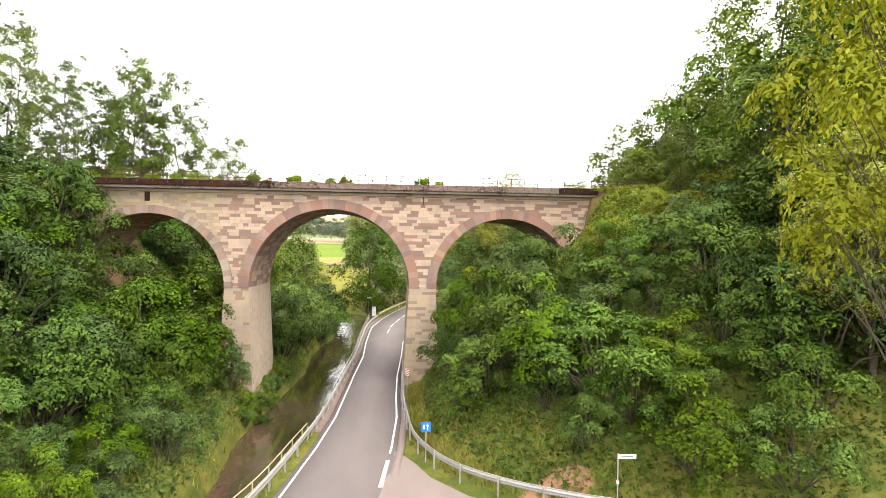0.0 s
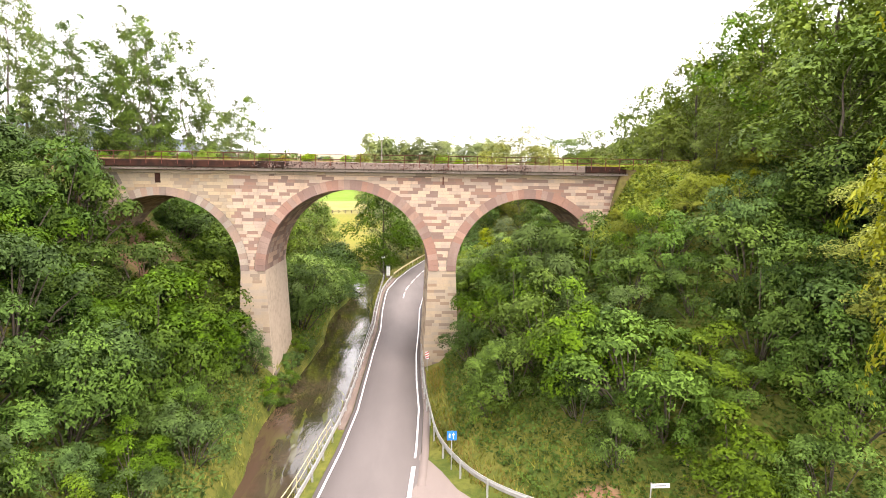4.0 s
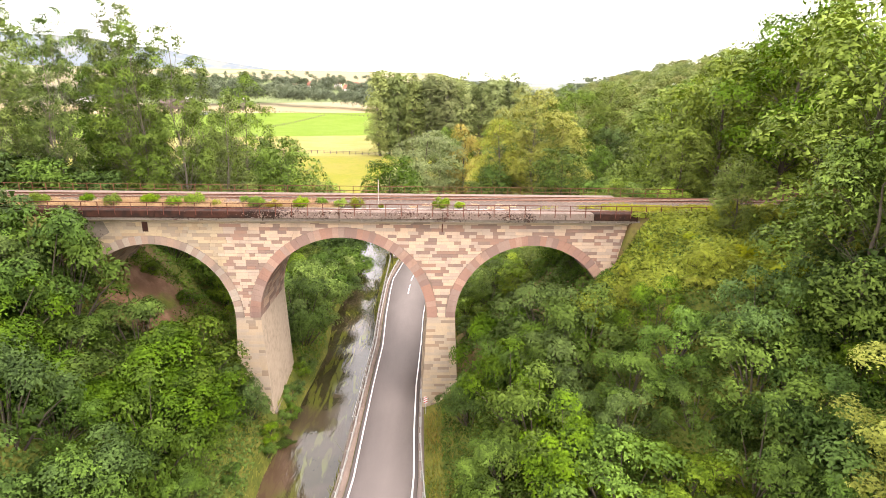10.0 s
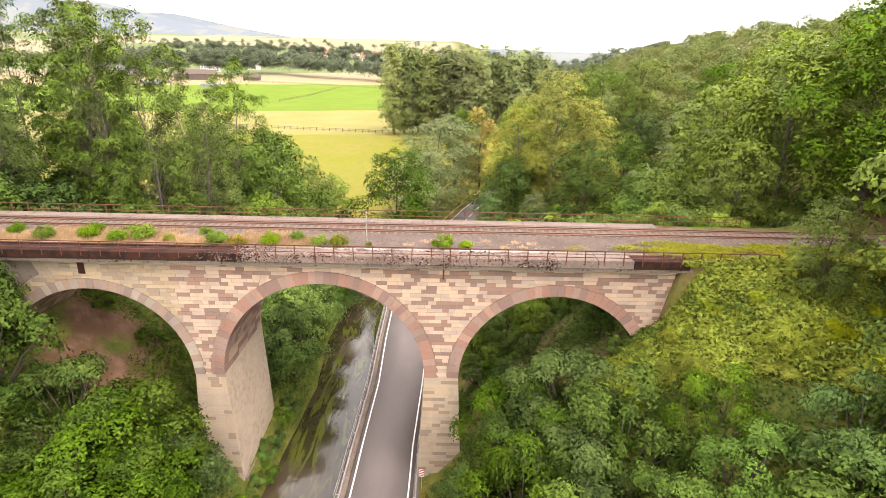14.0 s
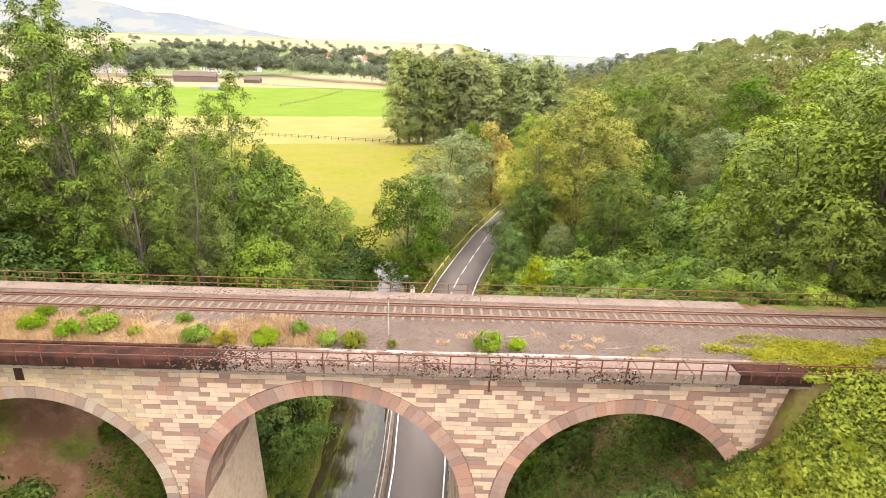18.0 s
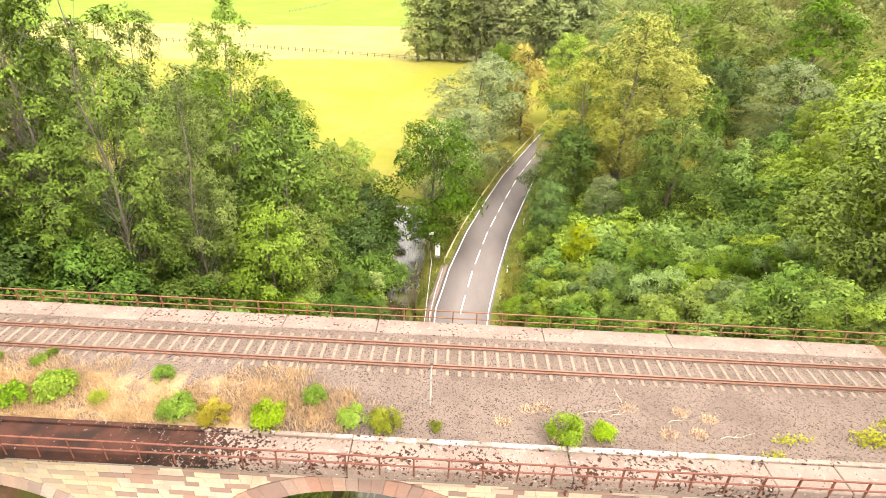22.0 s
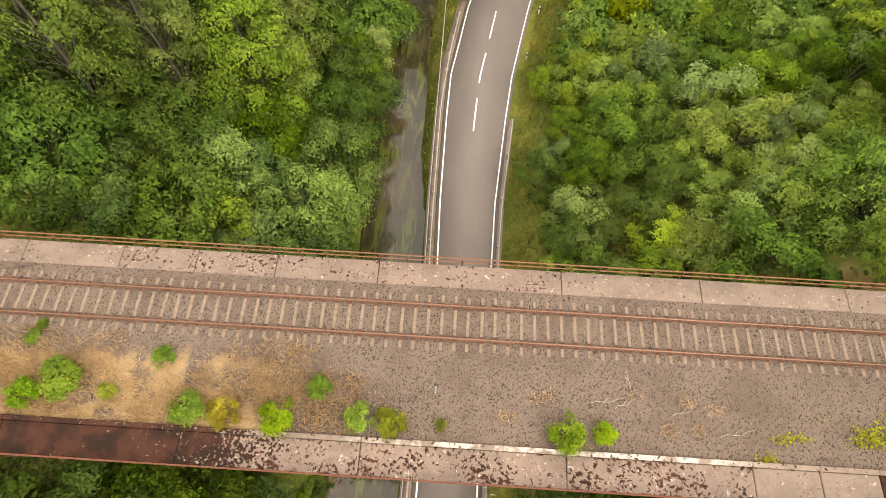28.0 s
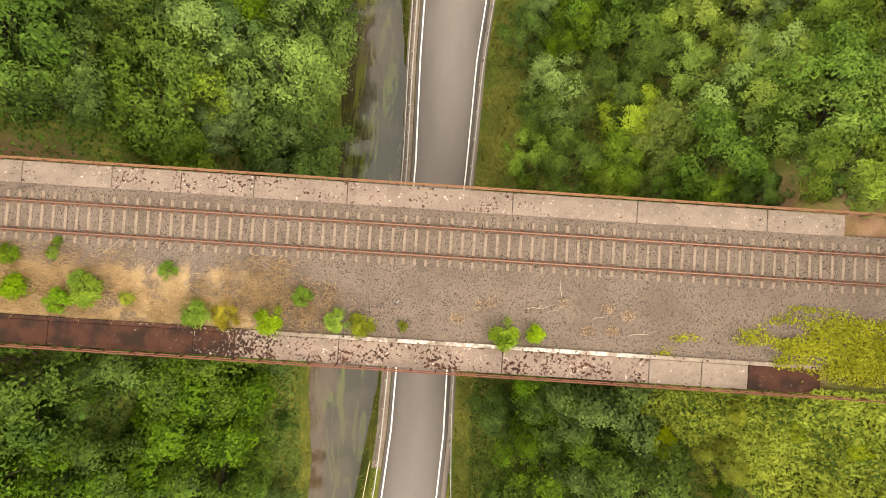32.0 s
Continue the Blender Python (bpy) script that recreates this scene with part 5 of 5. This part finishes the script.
tree(T_WILLOW, -1.0, 68, 13, "rounded grey-green tree by the river bend", "trees along the road", h=17, rz=2.2)
tree(T_WILLOW, 9, 104, 19, "grey-green willow at the end of the road", "trees along the road", h=17, rz=3.4)
for x, y, top, k in ((13.4, 51, 10.5, 1), (14.6, 58, 13, 0), (17.6, 62, 15, 1), (20.5, 72, 17, 0), (11.8, 45.5, 6.5, 0)):
    tree(T_OAK[k], x, y, top, "dark green tree close beside the road", "trees along the road", h=17, rz=x, wide=0.9)
tree(T_WILLOW, 2.6, 73, 14.5, "grey-green willow close beside the road", "trees along the road", h=17, rz=1.3)
tree(T_RUST, 15.4, 106, 20.5, "small tree with rust-coloured leaves", "trees along the road", h=13, rz=0.4)
for x, y, top, d, hh, w, wide in (
        (26.5, 68, 29.5, T_BIRCH, 22, "big yellow-green birch with drooping branches", 1.15), (19.5, 66, 23.5, T_BIRCH, 22, "yellow-green birch beside the road", 1.0), (32.5, 70, 25, T_BIRCH, 22, "yellow-green birch in the group by the road", 1.1),
        (28.0, 50, 19.2, T_OAK[0], 17, "round dark green tree in front of the birch", 1.1), (15.4, 40, 9.6, T_LIME, 10, "small bright yellow-green tree behind the viaduct", 1.0), (21, 53, 10.5, T_WILLOW, 17, "small grey-green willow by the road", 1.0),
        (60, 84, 22.5, T_WILLOW, 17, "pale silvery willow on the slope", 1.2), (66, 82, 19, T_WILLOW, 17, "low silvery willow on the slope", 1.2), (53, 70, 13, T_OAK[0], 17, "low green tree on the slope", 1.0),
        (45, 104, 31, T_OAK[0], 17, "tall dark tree on the wooded slope", 1.1), (56, 110, 33, T_OAK[3], 17, "broad green tree on the wooded slope", 1.2), (38, 112, 26, T_OAK[1], 17, "dark tree at the foot of the wooded slope", 1.0), (74, 104, 33, T_OAK[0], 17, "broad light-topped tree on the wooded slope", 1.2),
        (30, 96, 21, T_OAK[0], 17, "green tree behind the birch", 1.0), (22, 84, 18, T_OAK[1], 17, "dark tree in the shade of the birch", 0.9), (27, 122, 22, T_OAK[2], 17, "light green tree by the far bend", 1.0), (12, 122, 19, T_OAK[0], 17, "green tree by the far bend", 1.0),
        (39, 80, 15, T_OAK[1], 17, "low dark tree behind the birch", 1.0), (46, 85, 17, T_OAK[0], 17, "green tree between birch and willow", 1.0), (52, 94, 21, T_OAK[1], 17, "dark tree behind the willow", 1.0), (36, 76, 9, T_OAK[1], 17, "small dark tree in the shade of the birch", 1.2), (44, 74, 10, T_WILLOW, 17, "small grey-green willow on the slope", 1.1),
        (46, 52, 18, T_OAK[2], 17, "light green tree above the shrubs", 1.0), (38, 40, 14, T_OAK[2], 17, "bright green tree above the shrubs", 1.0), (50, 62, 20, T_OAK[2], 17, "fresh green tree on the slope", 1.0), (62, 62, 27, T_OAK[2], 17, "tall fresh green tree on the slope", 1.0)):
    tree(d, x, y, top, w, "trees beside the road", h=hh, rz=rt.uniform(0, 6), wide=wide)
for x, y, top in ((36.5, 17, 32.5), (39, 9.5, 36), (34, 24, 28), (43, 26, 33), (46, 14, 37), (52, 30, 36), (42, 38, 29), (54, 44, 35), (50, 3, 38), (33, -7.5, 35), (28, -14.5, 25.5), (35, -15, 32), (40, -6, 37), (43, -18, 33), (33, -24, 24), (50, -10, 38), (40, -28, 28), (30, 12, 24), (62, 20, 42), (60, 56, 36), (27, -3.5, 23)):
    tree(T_OAK[rt.choice((0, 0, 3)) if y < 12 else rt.choice((3, 2, 2))], x, y, top, "broad-crowned deciduous tree in the wood on the hill", "wood on the hill", h=17, rz=rt.uniform(0, 6))
tree(T_GOLD, 25.3, -23.4, 18.8, "yellow-green poplar beside the side road", "poplars by the side road", h=18, rz=0.5, wide=1.2)
tree(T_GOLD_HIGH, 14.9, -35.6, 22.0, "tall yellow-green poplar at the edge of the side road", "poplars by the side road", h=18, rz=2.5, wide=0.62)
for k in range(18):
    x, y = -15 + 3.7 * k + rt.uniform(-1, 1), 197 + 0.15 * k + (4.5 if k % 2 else -1) + rt.uniform(-1, 1)
    tree(T_POPLAR[k % 3], x, y, 38.6 + rt.uniform(-2.5, 1.2), "tall poplar in a row on the meadow", "poplar row on the meadow", h=34, rz=rt.uniform(0, 6), wide=1.2)


def far_woods(name, spots, seed, label, leaves=150, size=1.5, mat=LEAF_FAR):
    """Many small crowns, joined: woods too far off to tell tree from tree."""
    rng = np.random.RandomState(seed)
    VV, FF, BB, o = [], [], [], 0
    for x, y, h, r in spots:
        z = float(height(x, y))
        n = 9
        a = rng.uniform(0, 6.28, n)
        q = rng.uniform(0, 0.75, n)
        C = np.stack([x + r * q * np.cos(a), y + r * q * np.sin(a), z + h * (0.90 - 0.55 * q * q - rng.uniform(0, 0.22, n))], 1)
        V, F, B = blob_leaves(rng, C, r * rng.uniform(0.3, 0.5, n), int(leaves * (r / 5) ** 2), size, 0.4)
        VV.append(V), FF.append(F + o), BB.append(B)
        o += len(V)
    ob = new(name, mesh_np(name, np.concatenate(VV), np.concatenate(FF), mat, np.concatenate(BB)))
    tagged(ob, label, "woods", kind="stuff")


rw = np.random.RandomState(77)
groups = {"a": [], "b": [], "c": []}
for y in np.arange(72, 430, 13.0):
    for x in np.arange(36 + 0.10 * (y - 40), 36 + 0.10 * (y - 40) + 150, 13.5):
        if rw.uniform() < 0.94 and not (y < 118 and x < 82):
            groups[rw.choice(["a", "a", "b", "c"])].append((x + rw.uniform(-4, 4), y + rw.uniform(-4, 4), rw.uniform(13, 23), rw.uniform(7.5, 10.5)))
for key, mat, words in (("a", LEAF_RIDGE, "dense dark green deciduous woods over the ridge"), ("b", LEAF_OLIVE, "olive-toned crowns in the woods over the ridge"), ("c", LEAF_FAR, "haze-paled grey-green crowns in the woods over the ridge")):
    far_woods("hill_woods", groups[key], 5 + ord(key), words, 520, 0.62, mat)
spots = [(rw.uniform(66, 130), rw.uniform(-60, 70), rw.uniform(14, 20), rw.uniform(6, 8)) for _ in range(80)]
spots += [(rw.uniform(-130, -52), rw.uniform(-40, 90), rw.uniform(10, 18), rw.uniform(6, 8)) for _ in range(90)]
far_woods("side_woods", spots, 6, "woods on the slopes to both sides", 360, 0.8, LEAF_RIDGE)
spots = []
for a, b, n, h in (((-330, 528), (-262, 545), 26, 23), ((-262, 540), (-200, 640), 40, 23), ((-200, 640), (-120, 570), 26, 20), ((-120, 572), (-30, 520), 34, 17), ((-40, 510), (20, 540), 14, 17), ((-420, 560), (-330, 560), 16, 17), ((-520, 480), (-420, 540), 20, 18), ((-131, 470), (-130, 470), 1, 17), ((-190, 500), (-178, 505), 2, 11), ((60, 450), (260, 580), 50, 18), ((-420, 860), (60, 800), 180, 18), ((-520, 1080), (100, 1010), 200, 19), ((-900, 1300), (500, 1350), 60, 17), ((60, 640), (420, 800), 50, 20)):
    for k in range(n):
        u = (k + rw.uniform(0, 1)) / n
        if n > 80:
            u = round(u * 7) / 7 + rw.normal(0, 0.03)
        spots.append((a[0] + (b[0] - a[0]) * u + rw.normal(0, 5), a[1] + (b[1] - a[1]) * u + rw.normal(0, 12), h * rw.uniform(0.7, 1.35), h * rw.uniform(0.38, 0.58)))
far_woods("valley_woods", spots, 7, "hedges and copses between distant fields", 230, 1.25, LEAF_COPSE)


# ---- distance ----
ROOF = plain("clay_roof", (0.30, 0.13, 0.09), 0.9, 0, 0.2, 0.5)
ROOF_GREY = plain("slate_roof", (0.20, 0.19, 0.19), 0.9, 0, 0.2, 0.5)
PLASTER = plain("pale_plaster", (0.55, 0.52, 0.48), 0.9, 0, 0.06, 0.5)
BOARD = plain("dark_boarding", (0.12, 0.09, 0.075), 0.9, 0, 0.2, 1)
PANE = plain("window_glass", (0.06, 0.07, 0.08), 0.2)


def house(x, y, w, d, h, roof, rz, wall_mat, roof_mat, name, label):
    ob = thing(name, (x, y, float(height(x, y)) - 0.4), label, "house", "houses across the valley")
    ob.rotation_euler = (0, 0, rz)
    part("wall", box_bm(-w / 2, w / 2, -d / 2, d / 2, -1, h), wall_mat, ob)
    bm = bmesh.new()
    e = 0.5
    q = [(-w / 2 - e, -d / 2 - e, h - 0.2), (w / 2 + e, -d / 2 - e, h - 0.2), (w / 2 + e, d / 2 + e, h - 0.2), (-w / 2 - e, d / 2 + e, h - 0.2), (-w / 2 - e, 0, h + roof), (w / 2 + e, 0, h + roof)]
    v = [bm.verts.new(p) for p in q]
    for f in ((0, 1, 5, 4), (2, 3, 4, 5), (0, 4, 3), (1, 2, 5), (0, 3, 2, 1)):
        bm.faces.new([v[i] for i in f])
    part("roof", bm, roof_mat, ob)
    if name == "house":
        pm = mesh_bm("window", box_bm(-0.6, 0.6, -0.06, 0.02, 0, 1.4), PANE)
        for k in range(3):
            for zz in (1.0, 3.8):
                put_part("window", pm, ob, "", pose(-w / 2 + w * (k + 0.5) / 3, -d / 2, zz))


rh = random.Random(21)
for k in range(34):
    u = rh.uniform(0, 1)
    house(-290 + 330 * u + rh.uniform(-20, 20), 985 + 140 * rh.uniform(0, 1), rh.uniform(11, 16), rh.uniform(9, 12), rh.uniform(5, 7), rh.uniform(3, 5), rh.uniform(-0.6, 0.6), PLASTER, ROOF, "house", "pale plastered house with red roof on the hillside")
for x, y, w, rz in ((-314, 552, 17, 0.3), (-372, 585, 22, 0.2), (-352, 600, 15, -0.4), (-268, 640, 13, 0.2), (-240, 700, 13, -0.2), (-300, 690, 12, 0.4)):
    house(x, y, w, 11, 6, 4, rz, PLASTER, ROOF_GREY, "house", "pale plastered house with grey roof among trees")
house(-226, 492, 36, 13, 5.5, 4, 0.25, BOARD, BOARD, "barn", "long dark wooden barn at the meadow edge")
house(-176, 500, 14, 10, 3, 3.5, 0.1, BOARD, BOARD, "barn", "small dark wooden barn beside the field")
for x, y in ((-187, 439), (-240, 448)):
    h = height(x, y)
    bm = box_bm(x - 7, x + 7, y - 14, y + 14, float(h) - 2, float(h) + 1.6, bevel=0.7)
    tagged(new("silage_clamp", mesh_bm("silage_clamp", bm, GREY)), "grey covered silage clamp on the green field", "silage clamp", "silage clamps")


def build_fences():
    for a, b, n in (((-130, 215), (-14, 197), 40), ((-169, 476), (-40, 436), 36), ((-103, 335), (-81, 439), 30)):
        f = thing("pasture_fence", (a[0], a[1], 0), "thin dark wooden pasture fence", "fence", "fences on the meadow")
        f.location = (0, 0, 0)
        pts = [(a[0] + (b[0] - a[0]) * k / n, a[1] + (b[1] - a[1]) * k / n) for k in range(n + 1)]
        pm = mesh_bm("post", box_bm(-0.12, 0.12, -0.12, 0.12, -0.3, 1.4), BOARD)
        for x, y in pts:
            put_part("post", pm, f, "", pose(x, y, float(height(x, y))))
        for zz in (0.6, 1.2):
            V, F = tube([[((x, y, float(height(x, y)) + zz), 0.05) for x, y in pts]], 4)
            put_part("wire", mesh_np("wire", V, F, BOARD), f)


build_fences()


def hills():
    """Wooded hills on the horizon, with haze painted into their pale blue-grey colour."""
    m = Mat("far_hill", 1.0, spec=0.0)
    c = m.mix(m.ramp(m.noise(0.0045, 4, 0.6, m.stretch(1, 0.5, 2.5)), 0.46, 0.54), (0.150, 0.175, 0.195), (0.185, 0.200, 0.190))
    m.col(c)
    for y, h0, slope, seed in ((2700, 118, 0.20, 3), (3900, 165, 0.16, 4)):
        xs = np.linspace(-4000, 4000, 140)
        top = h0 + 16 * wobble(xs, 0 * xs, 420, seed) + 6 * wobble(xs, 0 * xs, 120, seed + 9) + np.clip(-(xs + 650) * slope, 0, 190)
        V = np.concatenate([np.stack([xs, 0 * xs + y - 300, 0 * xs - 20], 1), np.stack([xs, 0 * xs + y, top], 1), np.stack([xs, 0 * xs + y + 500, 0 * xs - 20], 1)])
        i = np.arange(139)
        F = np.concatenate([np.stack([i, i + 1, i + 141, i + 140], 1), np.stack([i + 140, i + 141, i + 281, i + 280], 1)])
        tagged(new("backdrop", mesh_np("backdrop", V, F, m.m)), "wooded hills on the horizon, pale with painted haze", "hills", kind="structure")


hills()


# ---- low growth ----
def carpet(name, mat, n, region, seed, size, lift, label, surface=height, slim=0.66, spread=0.5):
    """A layer of leaves over the ground where region(x, y) is true."""
    rng = np.random.RandomState(seed)
    x0, x1, y0, y1, test = region
    x, y = rng.uniform(x0, x1, n), rng.uniform(y0, y1, n)
    k = test(x, y, rng)
    x, y = x[k], y[k]
    z = surface(x, y) + rng.uniform(0, 1, len(x)) ** 1.5 * lift * (0.5 + 0.5 * wobble(x, y, 1.1, seed)) + 0.03
    V, F = leaf_blades(rng, np.stack([x, y, z], 1), np.tile([0.0, -0.15, 1.0], (len(x), 1)), size, slim, spread)
    tagged(new(name, mesh_np(name, V, F, mat)), label, "plants", kind="stuff")


def tufts(name, mat, n, region, seed, h, label, surface=height, w=0.03):
    """Upright grass blades."""
    rng = np.random.RandomState(seed)
    x0, x1, y0, y1, test = region
    x, y = rng.uniform(x0, x1, n), rng.uniform(y0, y1, n)
    k = test(x, y, rng)
    x, y = x[k], y[k]
    n = len(x)
    b = np.stack([x, y, surface(x, y) - 0.02], 1)
    a = rng.uniform(0, 6.28, n)
    s = np.stack([np.cos(a), np.sin(a), 0 * a], 1) * w
    hh = h * rng.uniform(0.4, 1.2, n)
    t = b + np.stack([rng.normal(0, 0.45, n) * hh, rng.normal(0, 0.45, n) * hh, hh], 1)
    V = np.stack([b - s, b + s, t], 1).reshape(-1, 3)
    F = np.arange(3 * n).reshape(n, 3)
    tagged(new(name, mesh_np(name, V, F, mat)), label, "grass", kind="stuff")


deck_z = lambda x, y: np.where((y > 1.06) & (y < 7.55), DECK - 0.03, DECK + 0.02) + 0 * x
carpet("slope_creeper", LEAF_YELLOW, 85000, (13, 30, -12, 0.0, lambda x, y, r: (x - 13 > -1.5 * y - 3.0) & ((y < -0.15) | (x > 24.7))), 31, 0.22, 0.9, "yellow-green creeper over the slope by the wing wall")
carpet("slope_undergrowth", LEAF_DARK, 50000, (4.8, 34, -26, -0.2, lambda x, y, r: x - verge_r(y) > 1.2 + 1.6 * wobble(x, y, 2, 6)), 32, 0.21, 0.9, "low green undergrowth on the slope above the road")
carpet("river_undergrowth", LEAF_DARK, 70000, (-40, -8.5, -46, -0.3, lambda x, y, r: (river_l(y) - x > 0.7) & ((y < -1.2) | (x < -13.0))), 33, 0.26, 0.9, "low dark green undergrowth on the river slope")
carpet("bank_undergrowth", LEAF_DARK, 46000, (-40, -6.5, 9.5, 60, lambda x, y, r: river_l(y) - x > 0.4), 34, 0.27, 0.9, "low undergrowth on the far river bank")
carpet("back_undergrowth", LEAF_DARK, 40000, (6, 44, 9.5, 60, lambda x, y, r: x - road_r(y) > 4.0), 35, 0.27, 0.9, "low undergrowth behind the viaduct")
carpet("arch_ivy", LEAF_MID, 30000, (6.9, 19.2, -0.5, 9.5, lambda x, y, r: wobble(x, y, 1.6, 4) + 0.07 * np.hypot(x - 15.5, 1.4 * (y - 4)) - 0.32 > r.uniform(-0.35, 0.35, len(x))), 36, 0.19, 0.8, "dark ivy on the earth below the arch")
carpet("arch_ivy", LEAF_MID, 24000, (-24, -12.2, -1.0, 9.5, lambda x, y, r: wobble(x, y, 1.6, 8) + 0.09 * np.hypot(0.7 * (x + 19.5), 1.3 * (y - 2.5)) - 0.42 > r.uniform(-0.35, 0.35, len(x))), 37, 0.19, 0.8, "dark ivy on the earth below the arch")
carpet("deck_creeper", LEAF_CREEPER, 100000, (11.5, 36, 0.2, 3.9, lambda x, y, r: 0.55 * wobble(x, y, 0.8, 12) + 0.5 * wobble(x, y, 0.25, 15) + 0.13 * np.clip(x - 16.0, -3.5, 4) - 0.30 * np.abs(y - 2.0) > r.uniform(-0.1, 0.95, len(x))), 38, 0.11, 0.4, "yellow-green creeper spreading over the ballast", deck_z)
tufts("verge_grass", GRASS, 34000, (3.9, 18, -27, 46, lambda x, y, r: (x > verge_r(y)) & (x - verge_r(y) < 5.2) & ((y < -0.9) | (y > 9.5))), 41, 0.45, "long grass on the road verge", w=0.035)
tufts("dry_verge_grass", GRASS_DRY, 26000, (3.9, 18, -24, 46, lambda x, y, r: (x > verge_r(y) + 0.2) & (x - verge_r(y) < 1.9 + 0.6 * wobble(x, y, 2, 9)) & ((y < -0.9) | (y > 9.5)) & (wobble(x, y, 1.5, 19) > r.uniform(-0.5, 0.3, len(x)))), 46, 0.42, "rust-coloured dry grass along the verge", w=0.035)
tufts("bank_grass", GRASS, 16000, (-14, -0.5, -34, 60, lambda x, y, r: ((x > river_r(y) + 0.2) & (x < road_l(y) - (0.7 + 0.5 * ((y > -12) & (y < 47))))) | ((x < river_l(y) - 0.1) & (x > river_l(y) - 2.6))), 42, 0.6, "long grass on the river banks", w=0.04)
tufts("far_verge_grass", GRASS, 14000, (-1, 30, 44, 110, lambda x, y, r: ((x - road_r(y) > 0.5) & (x - road_r(y) < 3.5)) | ((road_l(y) - x > 0.5) & (road_l(y) - x < 3.0))), 43, 0.5, "grass on the far verges", w=0.05)
dry = lambda x, y, r: (wobble(x, y, 1.0, 21) + 0.35 - 0.35 * np.abs(y - 2.5) - 0.055 * np.clip(x + 9, -3, 20) + 0.5 * wobble(x, y, 0.3, 23) > r.uniform(-0.35, 0.55, len(x)))
tufts("dry_grass", STRAW, 70000, (-36, 2, 1.1, 4.7, dry), 44, 0.30, "bleached dry grass on the ballast", deck_z, 0.018)
spots_ = [(4.0, 2.9), (4.6, 3.1), (5.0, 1.4), (8.2, 3.3), (9.4, 2.0), (10.3, 3.2), (10.6, 2.1), (2.9, 2.2), (11.3, 2.9)]
near = lambda x, y, r: np.any([np.hypot(x - a, (y - b) * 1.3) < 0.35 for a, b in spots_], 0)
tufts("dry_tufts", STRAW, 16000, (2.2, 12, 1.1, 4, near), 45, 0.2, "small straw tufts on the ballast", deck_z, 0.010)

BUSH = [make_shrub(300 + k, 0.95, 0.62, 20, 2600, 0.092, LEAF_BUSH) for k in range(3)]
BUSH_RUST = make_shrub(310, 0.9, 0.7, 22, 1900, 0.08, LEAF_RUST)
BUSH_YELLOW = make_shrub(311, 0.95, 0.62, 20, 2600, 0.092, LEAF_YELLOW)
rb = random.Random(4)
for x, y, s in ((5.25, 1.65, 1.0), (6.75, 1.72, 0.68), (-1.7, 1.65, 0.85), (-2.9, 1.75, 0.8), (0.28, 1.68, 0.36), (-4.7, 2.8, 0.66), (-6.15, 1.62, 0.95), (-9.75, 1.65, 1.0), (-11.3, 3.65, 0.62), (-15.0, 2.5, 1.05), (-15.5, 2.9, 0.7), (-16.4, 1.85, 0.82), (-13.2, 2.2, 0.5), (-17.0, 4.2, 0.45), (-16.8, 4.75, 0.36), (-19.0, 4.0, 0.7), (-18.6, 2.4, 0.95), (-21.5, 2.2, 0.9), (-24, 3.2, 0.8), (-27, 2.0, 1.0)):
    data = BUSH_YELLOW if x in (-1.7, 0.28, -13.2) else BUSH[rb.randrange(3)]
    plant("ballast_bush", data, x, y, s, rb.uniform(0, 6), "small bright green bush growing in the ballast", "bush", "bushes on the deck", DECK - 0.05, 1.3)
for x, y in ((-8.45, 1.85), (-8.3, 1.5)):
    plant("ballast_bush", BUSH_RUST, x, y, 0.72, rb.uniform(0, 6), "small rust-coloured bush growing in the ballast", "bush", "bushes on the deck", DECK - 0.05)
for x, y, l, a in ((6.3, 2.9, 1.4, 10), (7.3, 2.75, 0.9, 25), (9.6, 2.6, 1.1, 20), (11.4, 1.9, 1.5, 12), (-9.2, 2.9, 2.4, 30), (-10.6, 3.0, 1.8, -20), (-15.0, 4.0, 1.6, 40), (8.0, 3.6, 0.8, 100), (-12.6, 3.1, 1.2, 60)):
    c, s = math.cos(radians(a)), math.sin(radians(a))
    pth = [((k / 5 * l * c, k / 5 * l * s + 0.06 * math.sin(k * 1.7), 0.02 + 0.015 * (k % 2)), 0.012 - 0.0015 * k) for k in range(6)]
    V, F = tube([pth, [(pth[2][0], 0.01), ((pth[2][0][0] + 0.25 * c - 0.15 * s, pth[2][0][1] + 0.25 * s + 0.15 * c, 0.05), 0.005)]], 5)
    ob = tagged(new("dead_branch", mesh_np("dead_branch", V, F, TWIG)), "bleached dead branch lying on the ballast", "branch", "branches on the deck")
    ob.location = (x, y, DECK - 0.01)
